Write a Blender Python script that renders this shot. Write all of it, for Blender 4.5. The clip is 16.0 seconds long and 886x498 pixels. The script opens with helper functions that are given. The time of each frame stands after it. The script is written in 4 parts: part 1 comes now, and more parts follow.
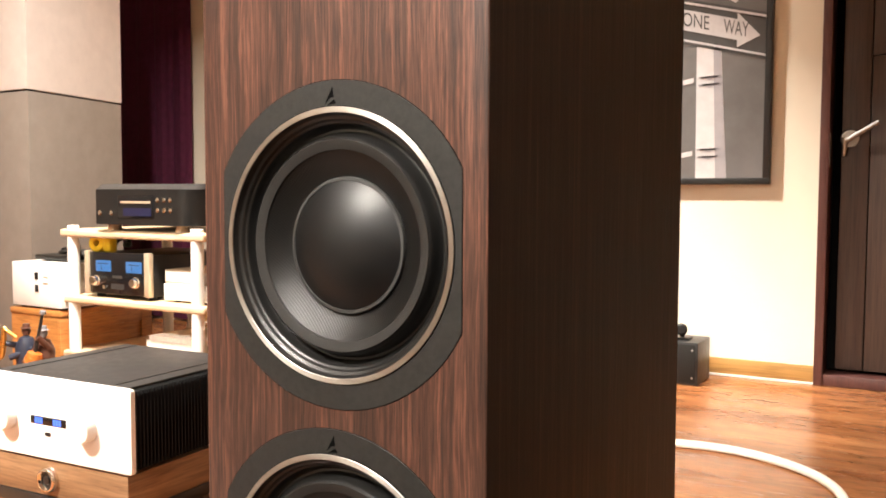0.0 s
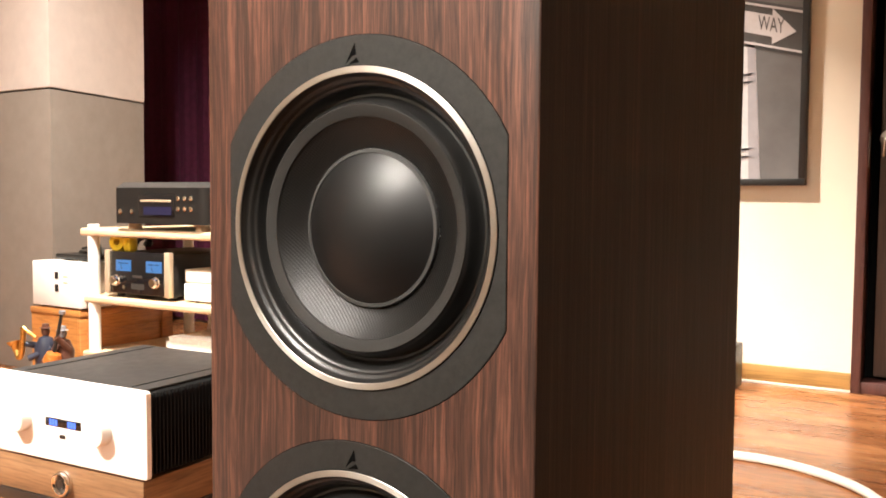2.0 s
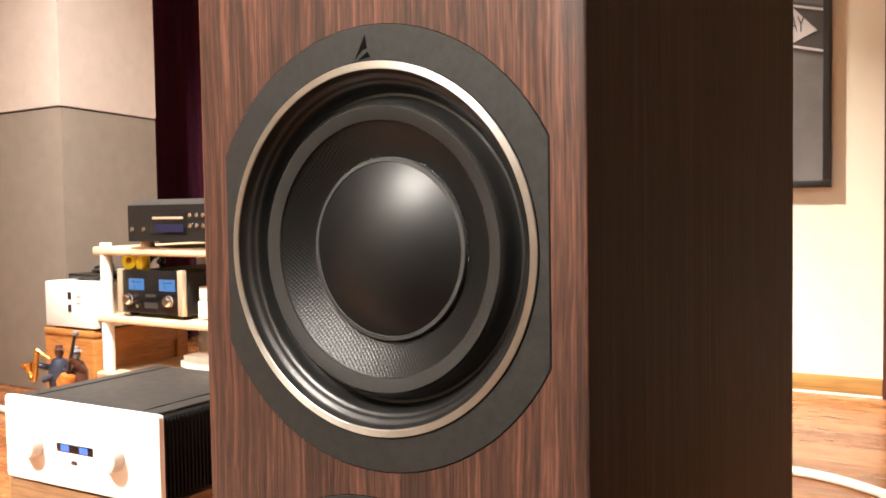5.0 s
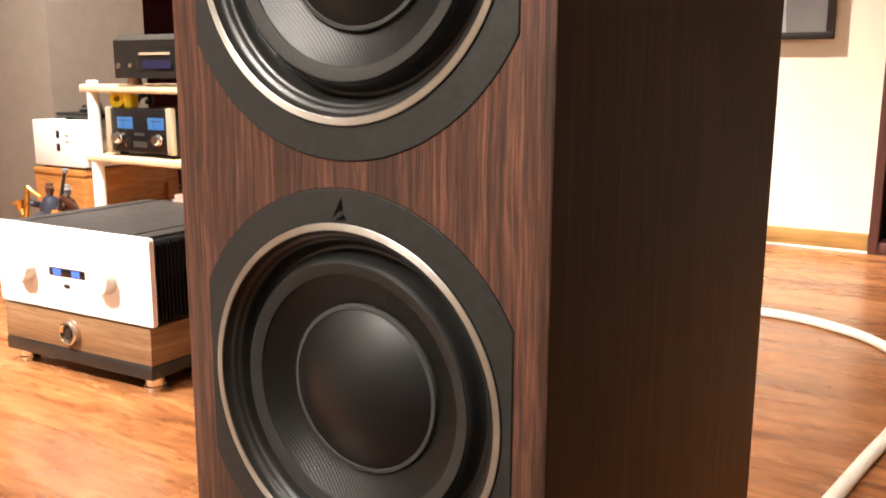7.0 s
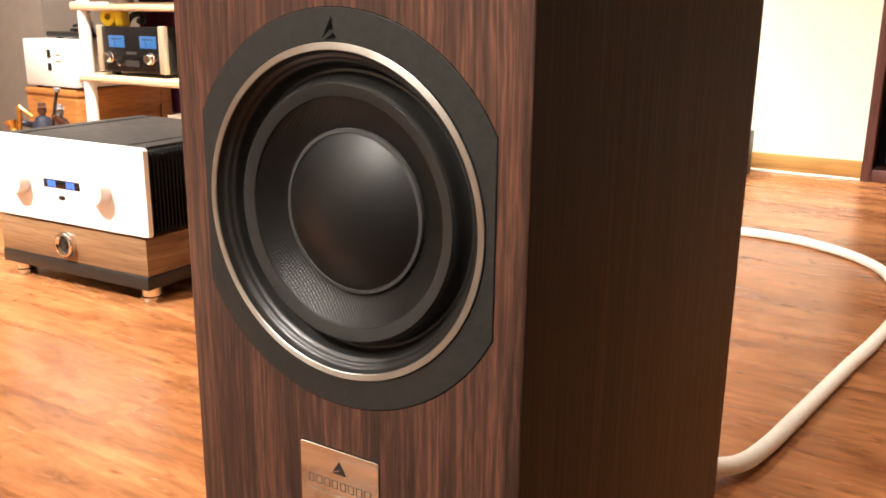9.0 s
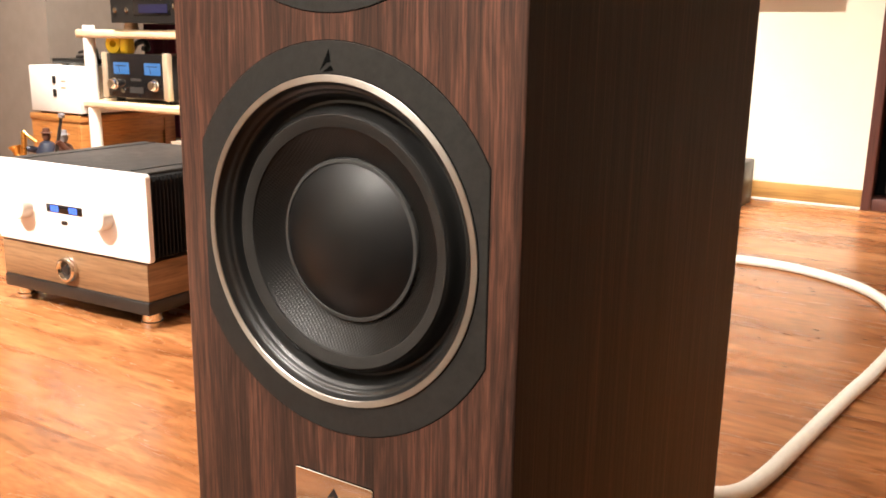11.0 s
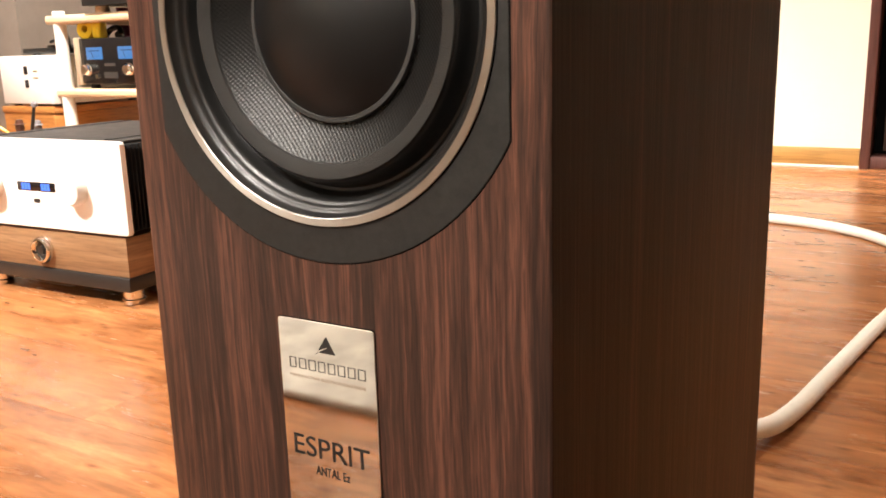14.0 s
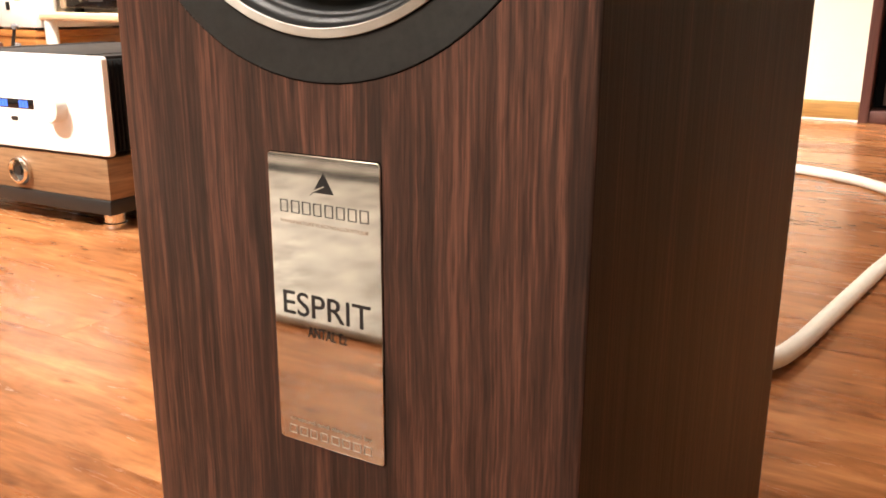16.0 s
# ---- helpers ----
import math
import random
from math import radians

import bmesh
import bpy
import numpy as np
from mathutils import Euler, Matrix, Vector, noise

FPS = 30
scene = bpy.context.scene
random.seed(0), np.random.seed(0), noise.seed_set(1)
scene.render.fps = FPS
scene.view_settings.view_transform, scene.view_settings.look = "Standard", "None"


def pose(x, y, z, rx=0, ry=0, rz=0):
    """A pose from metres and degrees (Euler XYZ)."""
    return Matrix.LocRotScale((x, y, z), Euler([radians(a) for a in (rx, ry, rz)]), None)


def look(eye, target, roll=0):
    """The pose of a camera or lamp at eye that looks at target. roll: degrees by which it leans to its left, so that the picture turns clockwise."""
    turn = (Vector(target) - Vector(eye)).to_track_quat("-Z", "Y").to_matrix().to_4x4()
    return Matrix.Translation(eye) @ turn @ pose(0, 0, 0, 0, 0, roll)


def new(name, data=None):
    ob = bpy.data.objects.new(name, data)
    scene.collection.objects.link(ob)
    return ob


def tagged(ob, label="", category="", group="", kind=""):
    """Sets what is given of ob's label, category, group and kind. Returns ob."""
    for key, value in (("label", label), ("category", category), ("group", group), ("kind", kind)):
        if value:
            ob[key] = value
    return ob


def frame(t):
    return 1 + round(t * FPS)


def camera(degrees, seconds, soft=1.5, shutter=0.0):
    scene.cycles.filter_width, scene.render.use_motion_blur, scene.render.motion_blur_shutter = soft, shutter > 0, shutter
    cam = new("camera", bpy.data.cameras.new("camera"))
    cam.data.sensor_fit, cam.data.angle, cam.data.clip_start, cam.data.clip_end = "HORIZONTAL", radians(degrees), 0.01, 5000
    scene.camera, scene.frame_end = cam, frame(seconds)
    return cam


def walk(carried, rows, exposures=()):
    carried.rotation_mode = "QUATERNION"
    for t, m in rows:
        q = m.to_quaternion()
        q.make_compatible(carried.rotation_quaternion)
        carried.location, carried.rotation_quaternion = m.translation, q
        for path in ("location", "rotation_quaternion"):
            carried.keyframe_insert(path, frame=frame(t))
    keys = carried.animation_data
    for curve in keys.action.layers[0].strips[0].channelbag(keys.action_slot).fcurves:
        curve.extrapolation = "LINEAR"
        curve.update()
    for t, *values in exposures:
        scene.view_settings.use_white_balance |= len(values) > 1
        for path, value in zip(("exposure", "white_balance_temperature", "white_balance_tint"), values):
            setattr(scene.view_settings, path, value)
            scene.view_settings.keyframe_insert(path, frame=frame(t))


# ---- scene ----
cam = camera(53.2, 16.0, soft=1.8, shutter=0.5)
PATH = [
    (0, (0.317, -0.421, 0.745), (-0.677, 1.310, 0.623), 0.2),
    (0.5, (0.312, -0.418, 0.744), (-0.688, 1.310, 0.624), 0.1),
    (1, (0.306, -0.411, 0.742), (-0.703, 1.312, 0.628), 0.3),
    (1.5, (0.287, -0.384, 0.737), (-0.736, 1.331, 0.623), 0.3),
    (2, (0.273, -0.361, 0.730), (-0.766, 1.344, 0.617), 0.4),
    (2.5, (0.262, -0.337, 0.727), (-0.796, 1.358, 0.635), -0.2),
    (3, (0.248, -0.322, 0.724), (-0.821, 1.368, 0.666), -0.3),
    (5.5, (0.235, -0.310, 0.733), (-0.834, 1.376, 0.609), -1.2),
    (6, (0.245, -0.315, 0.708), (-0.819, 1.367, 0.512), -1),
    (6.5, (0.243, -0.311, 0.674), (-0.809, 1.361, 0.360), -0.3),
    (7, (0.246, -0.307, 0.654), (-0.796, 1.356, 0.269), 0.2),
    (7.5, (0.251, -0.312, 0.644), (-0.784, 1.346, 0.221), 0.1),
    (8, (0.255, -0.316, 0.630), (-0.773, 1.338, 0.175), 0.2),
    (8.5, (0.258, -0.318, 0.612), (-0.763, 1.330, 0.119), 0.3),
    (9, (0.262, -0.325, 0.603), (-0.754, 1.318, 0.084), 0.6),
    (11.5, (0.269, -0.328, 0.606), (-0.766, 1.323, 0.153), 0.7),
    (12, (0.270, -0.325, 0.578), (-0.772, 1.320, 0.121), 0.2),
    (12.5, (0.268, -0.322, 0.549), (-0.783, 1.317, 0.094), -0.3),
    (13, (0.259, -0.317, 0.529), (-0.793, 1.324, 0.079), -1.1),
    (13.5, (0.237, -0.298, 0.509), (-0.791, 1.356, 0.056), -1.1),
    (14, (0.227, -0.278, 0.496), (-0.784, 1.388, 0.044), -1.7),
    (14.5, (0.216, -0.263, 0.481), (-0.792, 1.400, 0.018), -1.6),
    (15, (0.206, -0.259, 0.458), (-0.789, 1.404, -0.037), -0.7),
    (15.5, (0.199, -0.253, 0.442), (-0.779, 1.410, -0.085), -0),
    (16, (0.197, -0.251, 0.439), (-0.776, 1.408, -0.110), 0.2),
]
walk(cam, [(t, look(eye, target, roll)) for t, eye, target, roll in PATH])

# ---- world and lamps ----
world = bpy.data.worlds.new("night_room")
scene.world = world
world.use_nodes = True
world.node_tree.nodes["Background"].inputs[0].default_value = (1.0, 0.85, 0.7, 1)
world.node_tree.nodes["Background"].inputs[1].default_value = 0.02


def disc_lamp(name, place, target, watts, size, colour=(1.0, 0.83, 0.66), spread=150):
    data = bpy.data.lights.new(name, "AREA")
    data.shape, data.size, data.energy, data.color, data.spread = "DISK", size, watts, colour, radians(spread)
    ob = new(name, data)
    ob.matrix_world = look(place, target)
    return ob


WARM = (1.0, 0.92, 0.83)
disc_lamp("downlight_wall", (-0.62, 3.08, 2.66), (-0.62, 3.08, 0), 6.5, 0.07, WARM, 60)
# Unseen lamp, its beam kept low to brighten the lower back wall.
disc_lamp("downlight_corner", (-1.7, 2.2, 2.66), (-0.35, 3.33, 0.0), 13, 0.08, WARM, 42)
disc_lamp("downlight_rack", (-1.60, 0.72, 2.66), (-2.30, 1.75, 0.40), 60, 0.10, WARM, 88)
disc_lamp("downlight_amp", (-2.05, -0.95, 2.66), (-1.60, 0.12, 0), 72, 0.30, WARM, 68)
# Unseen wide disc, added to brighten the loudspeaker's upper front.
disc_lamp("fill_upper_front", (-0.20, -1.45, 2.66), (0.0, 0.0, 1.50), 44, 1.1, WARM, 44)
# Weak unseen lamp, added to lift the floor and cable behind the cabinet.
disc_lamp("fill_behind", (0.05, 1.25, 2.66), (0.12, 1.25, 0), 3.0, 0.10, WARM, 62)
# Broad general fill added in front, with no fixture behind it.
disc_lamp("fill_front", (-0.40, -0.80, 2.66), (-0.4, -0.6, 0), 5, 0.40, WARM)
# Lamp added to light the unseen south wall as a reflector.
disc_lamp("fill_south_wall", (-1.7, -2.1, 2.66), (-1.8, -2.7, 1.0), 46, 0.15, WARM, 120)

# ---- materials ----


def nodes_of(name):
    m = bpy.data.materials.new(name)
    m.use_nodes = True
    nt = m.node_tree
    return m, nt, nt.nodes["Principled BSDF"]


def add(nt, kind, **values):
    n = nt.nodes.new(kind)
    for key, value in values.items():
        n.inputs[key.replace("_", " ")].default_value = value
    return n


def coords(nt, scale, shift=False):
    """Object coordinates times scale, moved by the object's random number where shift is set."""
    tc = nt.nodes.new("ShaderNodeTexCoord")
    mp = nt.nodes.new("ShaderNodeMapping")
    mp.inputs["Scale"].default_value = scale
    nt.links.new(tc.outputs["Object"], mp.inputs["Vector"])
    if shift:
        oi = nt.nodes.new("ShaderNodeObjectInfo")
        mul = nt.nodes.new("ShaderNodeMath")
        mul.operation = "MULTIPLY"
        mul.inputs[1].default_value = 37.0
        nt.links.new(oi.outputs["Random"], mul.inputs[0])
        comb = nt.nodes.new("ShaderNodeCombineXYZ")
        for i in range(3):
            nt.links.new(mul.outputs[0], comb.inputs[i])
        nt.links.new(comb.outputs[0], mp.inputs["Location"])
    return mp.outputs["Vector"]


def ramp(nt, source, stops):
    r = nt.nodes.new("ShaderNodeValToRGB")
    e = r.color_ramp.elements
    while len(e) < len(stops):
        e.new(0.5)
    for el, (pos, col) in zip(e, stops):
        el.position, el.color = pos, (*col, 1)
    nt.links.new(source, r.inputs["Fac"])
    return r.outputs["Color"]


def mixed(nt, kind, fac, a, b):
    m = nt.nodes.new("ShaderNodeMix")
    m.data_type, m.blend_type = "RGBA", kind
    if isinstance(fac, float):
        m.inputs[0].default_value = fac
    else:
        nt.links.new(fac, m.inputs[0])
    nt.links.new(a, m.inputs[6])
    nt.links.new(b, m.inputs[7])
    return m.outputs[2]


def bumped(nt, bsdf, source, strength, distance):
    b = nt.nodes.new("ShaderNodeBump")
    b.inputs["Strength"].default_value, b.inputs["Distance"].default_value = strength, distance
    nt.links.new(source, b.inputs["Height"])
    nt.links.new(b.outputs["Normal"], bsdf.inputs["Normal"])


def plain(name, colour, rough=0.5, metal=0.0, vary=0.12, scale=30.0, bump=0.0, sheen=0.0, coat=0.0, spec=0.5):
    m, nt, b = nodes_of(name)
    n = add(nt, "ShaderNodeTexNoise", Scale=1.0, Detail=6.0, Roughness=0.6)
    nt.links.new(coords(nt, (scale,) * 3), n.inputs["Vector"])
    lo = tuple(c * (1 - vary) for c in colour)
    hi = tuple(min(1, c * (1 + vary)) for c in colour)
    nt.links.new(ramp(nt, n.outputs["Fac"], [(0.3, lo), (0.7, hi)]), b.inputs["Base Color"])
    rr = ramp(nt, n.outputs["Fac"], [(0.3, (max(0.02, rough - 0.05),) * 3), (0.7, (min(1, rough + 0.05),) * 3)])
    nt.links.new(rr, b.inputs["Roughness"])
    b.inputs["Metallic"].default_value, b.inputs["Specular IOR Level"].default_value = metal, spec
    b.inputs["Coat Weight"].default_value, b.inputs["Sheen Weight"].default_value = coat, sheen
    if bump:
        f = add(nt, "ShaderNodeTexNoise", Scale=1.0, Detail=4.0)
        nt.links.new(coords(nt, (scale * 12,) * 3), f.inputs["Vector"])
        bumped(nt, b, f.outputs["Fac"], bump, 0.002)
    return m


def wood(name, stops, grain, along, rough=0.4, figure=0.5, bump=0.15, shift=False, spec=0.5):
    """Straight-grained wood: grain is the streaks' fineness across, along the stretch on each axis."""
    m, nt, b = nodes_of(name)
    wob = add(nt, "ShaderNodeTexNoise", Scale=1.0, Detail=3.0)
    nt.links.new(coords(nt, tuple(a * 5 for a in along), shift), wob.inputs["Vector"])
    big = add(nt, "ShaderNodeTexNoise", Scale=1.0, Detail=3.0, Roughness=0.55, Distortion=figure)
    nt.links.new(coords(nt, tuple(a * grain * 0.28 for a in along), shift), big.inputs["Vector"])
    fine = add(nt, "ShaderNodeTexNoise", Scale=1.0, Detail=7.0, Roughness=0.7, Distortion=figure * 0.4)
    nt.links.new(coords(nt, tuple(a * grain for a in along), shift), fine.inputs["Vector"])
    pore = add(nt, "ShaderNodeTexNoise", Scale=1.0, Detail=2.0, Roughness=0.5)
    nt.links.new(coords(nt, tuple(a * grain * 4 for a in along), shift), pore.inputs["Vector"])
    s = nt.nodes.new("ShaderNodeMath")
    s.operation = "MULTIPLY_ADD"
    s.inputs[1].default_value = 0.62
    nt.links.new(fine.outputs["Fac"], s.inputs[0])
    half = nt.nodes.new("ShaderNodeMath")
    half.operation = "MULTIPLY"
    half.inputs[1].default_value = 0.38
    nt.links.new(big.outputs["Fac"], half.inputs[0])
    nt.links.new(half.outputs[0], s.inputs[2])
    col = ramp(nt, s.outputs[0], stops)
    dark = ramp(nt, pore.outputs["Fac"], [(0.36, (0.72,) * 3), (0.5, (1.0,) * 3)])
    col = mixed(nt, "MULTIPLY", 0.8, col, dark)
    tone = ramp(nt, wob.outputs["Fac"], [(0.3, (0.86,) * 3), (0.7, (1.08,) * 3)])
    col = mixed(nt, "MULTIPLY", 1.0, col, tone)
    nt.links.new(col, b.inputs["Base Color"])
    nt.links.new(ramp(nt, fine.outputs["Fac"], [(0.2, (rough + 0.07,) * 3), (0.8, (rough - 0.05,) * 3)]), b.inputs["Roughness"])
    b.inputs["Specular IOR Level"].default_value = spec
    if bump:
        bumped(nt, b, fine.outputs["Fac"], bump, 0.0006)
    return m


def veneer(name, stops, rough, spec, wander, fleck, seed):
    """Veneer with upright stripes: broad bands, narrow streaks and short dark pores."""
    m, nt, b = nodes_of(name)
    bend = add(nt, "ShaderNodeTexNoise", Scale=1.0, Detail=4.0, Roughness=0.55)
    nt.links.new(coords(nt, (22.0, 22.0, 9.0)), bend.inputs["Vector"])
    bent = nt.nodes.new("ShaderNodeVectorMath")
    bent.operation = "MULTIPLY_ADD"
    bent.inputs[1].default_value = (0.0065 * wander, 0.004 * wander, 0.0)
    tc = nt.nodes.new("ShaderNodeTexCoord")
    nt.links.new(bend.outputs["Color"], bent.inputs[0])
    nt.links.new(tc.outputs["Object"], bent.inputs[2])

    def stripes(across, along, detail, rough_n):
        mp = nt.nodes.new("ShaderNodeMapping")
        mp.inputs["Scale"].default_value = (across, across, along)
        mp.inputs["Location"].default_value = (seed, seed * 0.7, seed * 0.3)
        nt.links.new(bent.outputs[0], mp.inputs["Vector"])
        n = add(nt, "ShaderNodeTexNoise", Scale=1.0, Detail=detail, Roughness=rough_n)
        nt.links.new(mp.outputs["Vector"], n.inputs["Vector"])
        return n.outputs["Fac"]

    def scaled(source, k, plus):
        s = nt.nodes.new("ShaderNodeMath")
        s.operation = "MULTIPLY_ADD"
        s.inputs[1].default_value = k
        nt.links.new(source, s.inputs[0])
        if isinstance(plus, float):
            s.inputs[2].default_value = plus
        else:
            nt.links.new(plus, s.inputs[2])
        return s.outputs[0]

    broad = stripes(85.0, 0.8 * wander + 0.1, 1.0, 0.4)
    mid = stripes(330.0, 6.0 * wander + 0.3, 2.0, 0.55)
    fine = stripes(900.0, 28.0 * wander + 1.0, 3.0, 0.6)
    tone = scaled(broad, 0.45, scaled(mid, 0.80, scaled(fine, 0.70, -0.475)))
    col = ramp(nt, tone, stops)
    pores = stripes(1100.0, 38.0 * wander + 2.0, 2.0, 0.5)
    dark = ramp(nt, pores, [(0.36, (0.62, 0.60, 0.60)), (0.47, (1.0, 1.0, 1.0)), (0.62, (1.0, 1.0, 1.0)), (0.72, (1.22, 1.14, 1.10))])
    col = mixed(nt, "MULTIPLY", fleck, col, dark)
    nt.links.new(col, b.inputs["Base Color"])
    nt.links.new(ramp(nt, fine, [(0.3, (rough + 0.06,) * 3), (0.7, (rough - 0.05,) * 3)]), b.inputs["Roughness"])
    b.inputs["Specular IOR Level"].default_value = spec
    bumped(nt, b, fine, 0.22, 0.0004)
    return m


def knotted(m):
    """Adds scattered dark knots and pale flecks to a board wood."""
    nt = m.node_tree
    b = nt.nodes["Principled BSDF"]
    old = b.inputs["Base Color"].links[0].from_socket
    v = nt.nodes.new("ShaderNodeTexVoronoi")
    v.inputs["Randomness"].default_value = 1.0
    nt.links.new(coords(nt, (2.6, 7.0, 1.0), True), v.inputs["Vector"])
    spot = ramp(nt, v.outputs["Distance"], [(0.03, (0.30, 0.22, 0.18)), (0.10, (0.62, 0.55, 0.5)), (0.22, (1.0, 1.0, 1.0))])
    fleck = add(nt, "ShaderNodeTexNoise", Scale=1.0, Detail=5.0, Roughness=0.65, Distortion=1.5)
    nt.links.new(coords(nt, (5.0, 16.0, 1.0), True), fleck.inputs["Vector"])
    pale = ramp(nt, fleck.outputs["Fac"], [(0.35, (0.78, 0.74, 0.70)), (0.5, (1.0, 1.0, 1.0)), (0.68, (1.28, 1.32, 1.36))])
    col = mixed(nt, "MULTIPLY", 0.75, old, spot)
    col = mixed(nt, "MULTIPLY", 1.0, col, pale)
    nt.links.new(col, b.inputs["Base Color"])


def brushed_ring(name, colour):
    """Metal brushed round the ring, so that its highlight spreads across the brush lines."""
    m = plain(name, colour, 0.42, 1.0, 0.05, 220, 0.04)
    nt = m.node_tree
    t = nt.nodes.new("ShaderNodeTangent")
    t.direction_type, t.axis = "RADIAL", "Y"
    b = nt.nodes["Principled BSDF"]
    b.inputs["Anisotropic"].default_value, b.inputs["Anisotropic Rotation"].default_value = 0.7, 0.25
    nt.links.new(t.outputs["Tangent"], b.inputs["Tangent"])
    return m


def glow(name, colour, strength):
    m, nt, b = nodes_of(name)
    n = add(nt, "ShaderNodeTexNoise", Scale=60.0, Detail=1.0)
    c = ramp(nt, n.outputs["Fac"], [(0.3, tuple(v * 0.8 for v in colour)), (0.7, colour)])
    nt.links.new(c, b.inputs["Emission Color"])
    b.inputs["Emission Strength"].default_value = strength
    b.inputs["Base Color"].default_value = (0.01, 0.01, 0.012, 1)
    b.inputs["Roughness"].default_value = 0.2
    return m


def weave(name, colour, pitch, rough):
    """Black woven cone cloth: two crossing rows of threads as relief."""
    m, nt, b = nodes_of(name)
    sep = nt.nodes.new("ShaderNodeSeparateXYZ")
    nt.links.new(coords(nt, (math.tau / pitch,) * 3), sep.inputs[0])
    waves = []
    for axis, fac in (("X", 1.0), ("Z", 1.0)):
        w = nt.nodes.new("ShaderNodeMath")
        w.operation = "SINE"
        nt.links.new(sep.outputs[axis], w.inputs[0])
        waves.append(w)
    p = nt.nodes.new("ShaderNodeMath")
    p.operation = "MULTIPLY"
    nt.links.new(waves[0].outputs[0], p.inputs[0])
    nt.links.new(waves[1].outputs[0], p.inputs[1])
    bumped(nt, b, p.outputs[0], 0.22, 0.0004)
    r = ramp(nt, p.outputs[0], [(0.0, tuple(c * 0.9 for c in colour)), (0.8, colour)])
    nt.links.new(r, b.inputs["Base Color"])
    b.inputs["Roughness"].default_value = rough
    b.inputs["Specular IOR Level"].default_value = 0.30
    return m


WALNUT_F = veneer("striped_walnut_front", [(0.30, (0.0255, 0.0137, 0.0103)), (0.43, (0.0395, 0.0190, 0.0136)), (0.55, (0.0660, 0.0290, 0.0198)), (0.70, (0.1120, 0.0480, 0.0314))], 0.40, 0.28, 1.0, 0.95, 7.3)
# Same walnut for the sides, darkened in colour for their weaker light.
WALNUT_SHADED = veneer("striped_walnut_side_shaded", [(0.30, (0.0098, 0.0047, 0.0035)), (0.46, (0.0130, 0.0061, 0.0044)), (0.60, (0.0200, 0.0090, 0.0062)), (0.72, (0.052, 0.0222, 0.0146))], 0.52, 0.26, 0.3, 0.35, 2.1)
BLACK_SATIN = plain("black_satin_plastic", (0.0125, 0.012, 0.0112), 0.52, 0, 0.4, 260, 0.1, spec=0.33)
BLACK_RUBBER = plain("black_rubber", (0.0075, 0.0072, 0.0067), 0.38, 0, 0.15, 80, 0.02, spec=0.5)
BLACK_DOME = plain("black_dome_coating", (0.0020, 0.0020, 0.0021), 0.48, 0, 0.06, 40, 0.0, spec=0.36)
BLACK_BAND = plain("black_felt_band", (0.0150, 0.0139, 0.0126), 0.6, 0, 0.15, 120, 0.2, spec=0.25)
COLLAR = plain("dark_grey_collar", (0.030, 0.030, 0.029), 0.5, 0, 0.08, 80, spec=0.4)
BLACK_GAP = plain("black_gap", (0.002, 0.002, 0.002), 0.9, spec=0.05)
GLUE = plain("clear_glue_bead", (0.012, 0.012, 0.012), 0.10, 0, 0.3, 110, 1.0, spec=0.9)
CONE = weave("black_woven_cone", (0.0046, 0.0045, 0.0042), 0.0020, 0.38)
BRUSHED = plain("brushed_aluminium", (0.46, 0.455, 0.45), 0.42, 1.0, 0.06, 200, 0.05)
RING_METAL = brushed_ring("circular_brushed_aluminium", (0.50, 0.485, 0.455))
CHROME = plain("polished_chrome", (0.75, 0.73, 0.70), 0.08, 1.0, 0.03, 50)
MIRROR = plain("mirror_plate", (0.80, 0.77, 0.72), 0.02, 1.0, 0.02, 40)
INK = plain("black_print", (0.012, 0.011, 0.011), 0.4)
INK_GREY = plain("dark_grey_print", (0.07, 0.063, 0.058), 0.4)
INK_SOFT = plain("brown_print", (0.34, 0.26, 0.20), 0.4)
WHITE_METAL = plain("white_anodised_metal", (0.80, 0.78, 0.75), 0.42, 0.0, 0.04, 12, 0.03)
WHITE_PAINT = plain("white_paint", (0.78, 0.75, 0.70), 0.45, 0, 0.05, 8, 0.03)
DARK_METAL = plain("dark_grey_metal", (0.029, 0.027, 0.0255), 0.5, 0.0, 0.1, 40, 0.1)
BLACK_METAL = plain("black_metal", (0.012, 0.012, 0.012), 0.4, 0, 0.1, 40, 0.05)
FIN_BLACK = plain("matt_black_anodising", (0.008, 0.008, 0.008), 0.7, 0, 0.1, 40, 0.05, spec=0.12)
KNOB_CREAM = plain("cream_anodised_metal", (0.68, 0.64, 0.58), 0.45, 0.0, 0.05, 20, 0.03)
CHARCOAL = plain("charcoal_metal", (0.0135, 0.0130, 0.0125), 0.38, 0.2, 0.08, 40, 0.05)
GLASS_BLACK = plain("black_glass", (0.008, 0.008, 0.009), 0.08, 0, 0.05, 20)
BLUE = glow("blue_meter_light", (0.09, 0.33, 0.78), 0.85)
BLUE_DIM = glow("blue_display_light", (0.03, 0.04, 0.26), 0.3)
BLUE_SEG = glow("blue_digit_light", (0.08, 0.22, 0.95), 2.0)
MAPLE = wood("pale_maple", [(0.3, (0.60, 0.42, 0.24)), (0.5, (0.70, 0.52, 0.33)), (0.7, (0.78, 0.62, 0.43))], 50, (0.05, 1.0, 1.0), 0.45, 0.2, 0.1)
ORANGE_WOOD = wood("orange_cedar", [(0.3, (0.38, 0.135, 0.032)), (0.5, (0.52, 0.21, 0.055)), (0.7, (0.64, 0.30, 0.095))], 40, (0.10, 0.10, 1.0), 0.4, 0.5, 0.1)
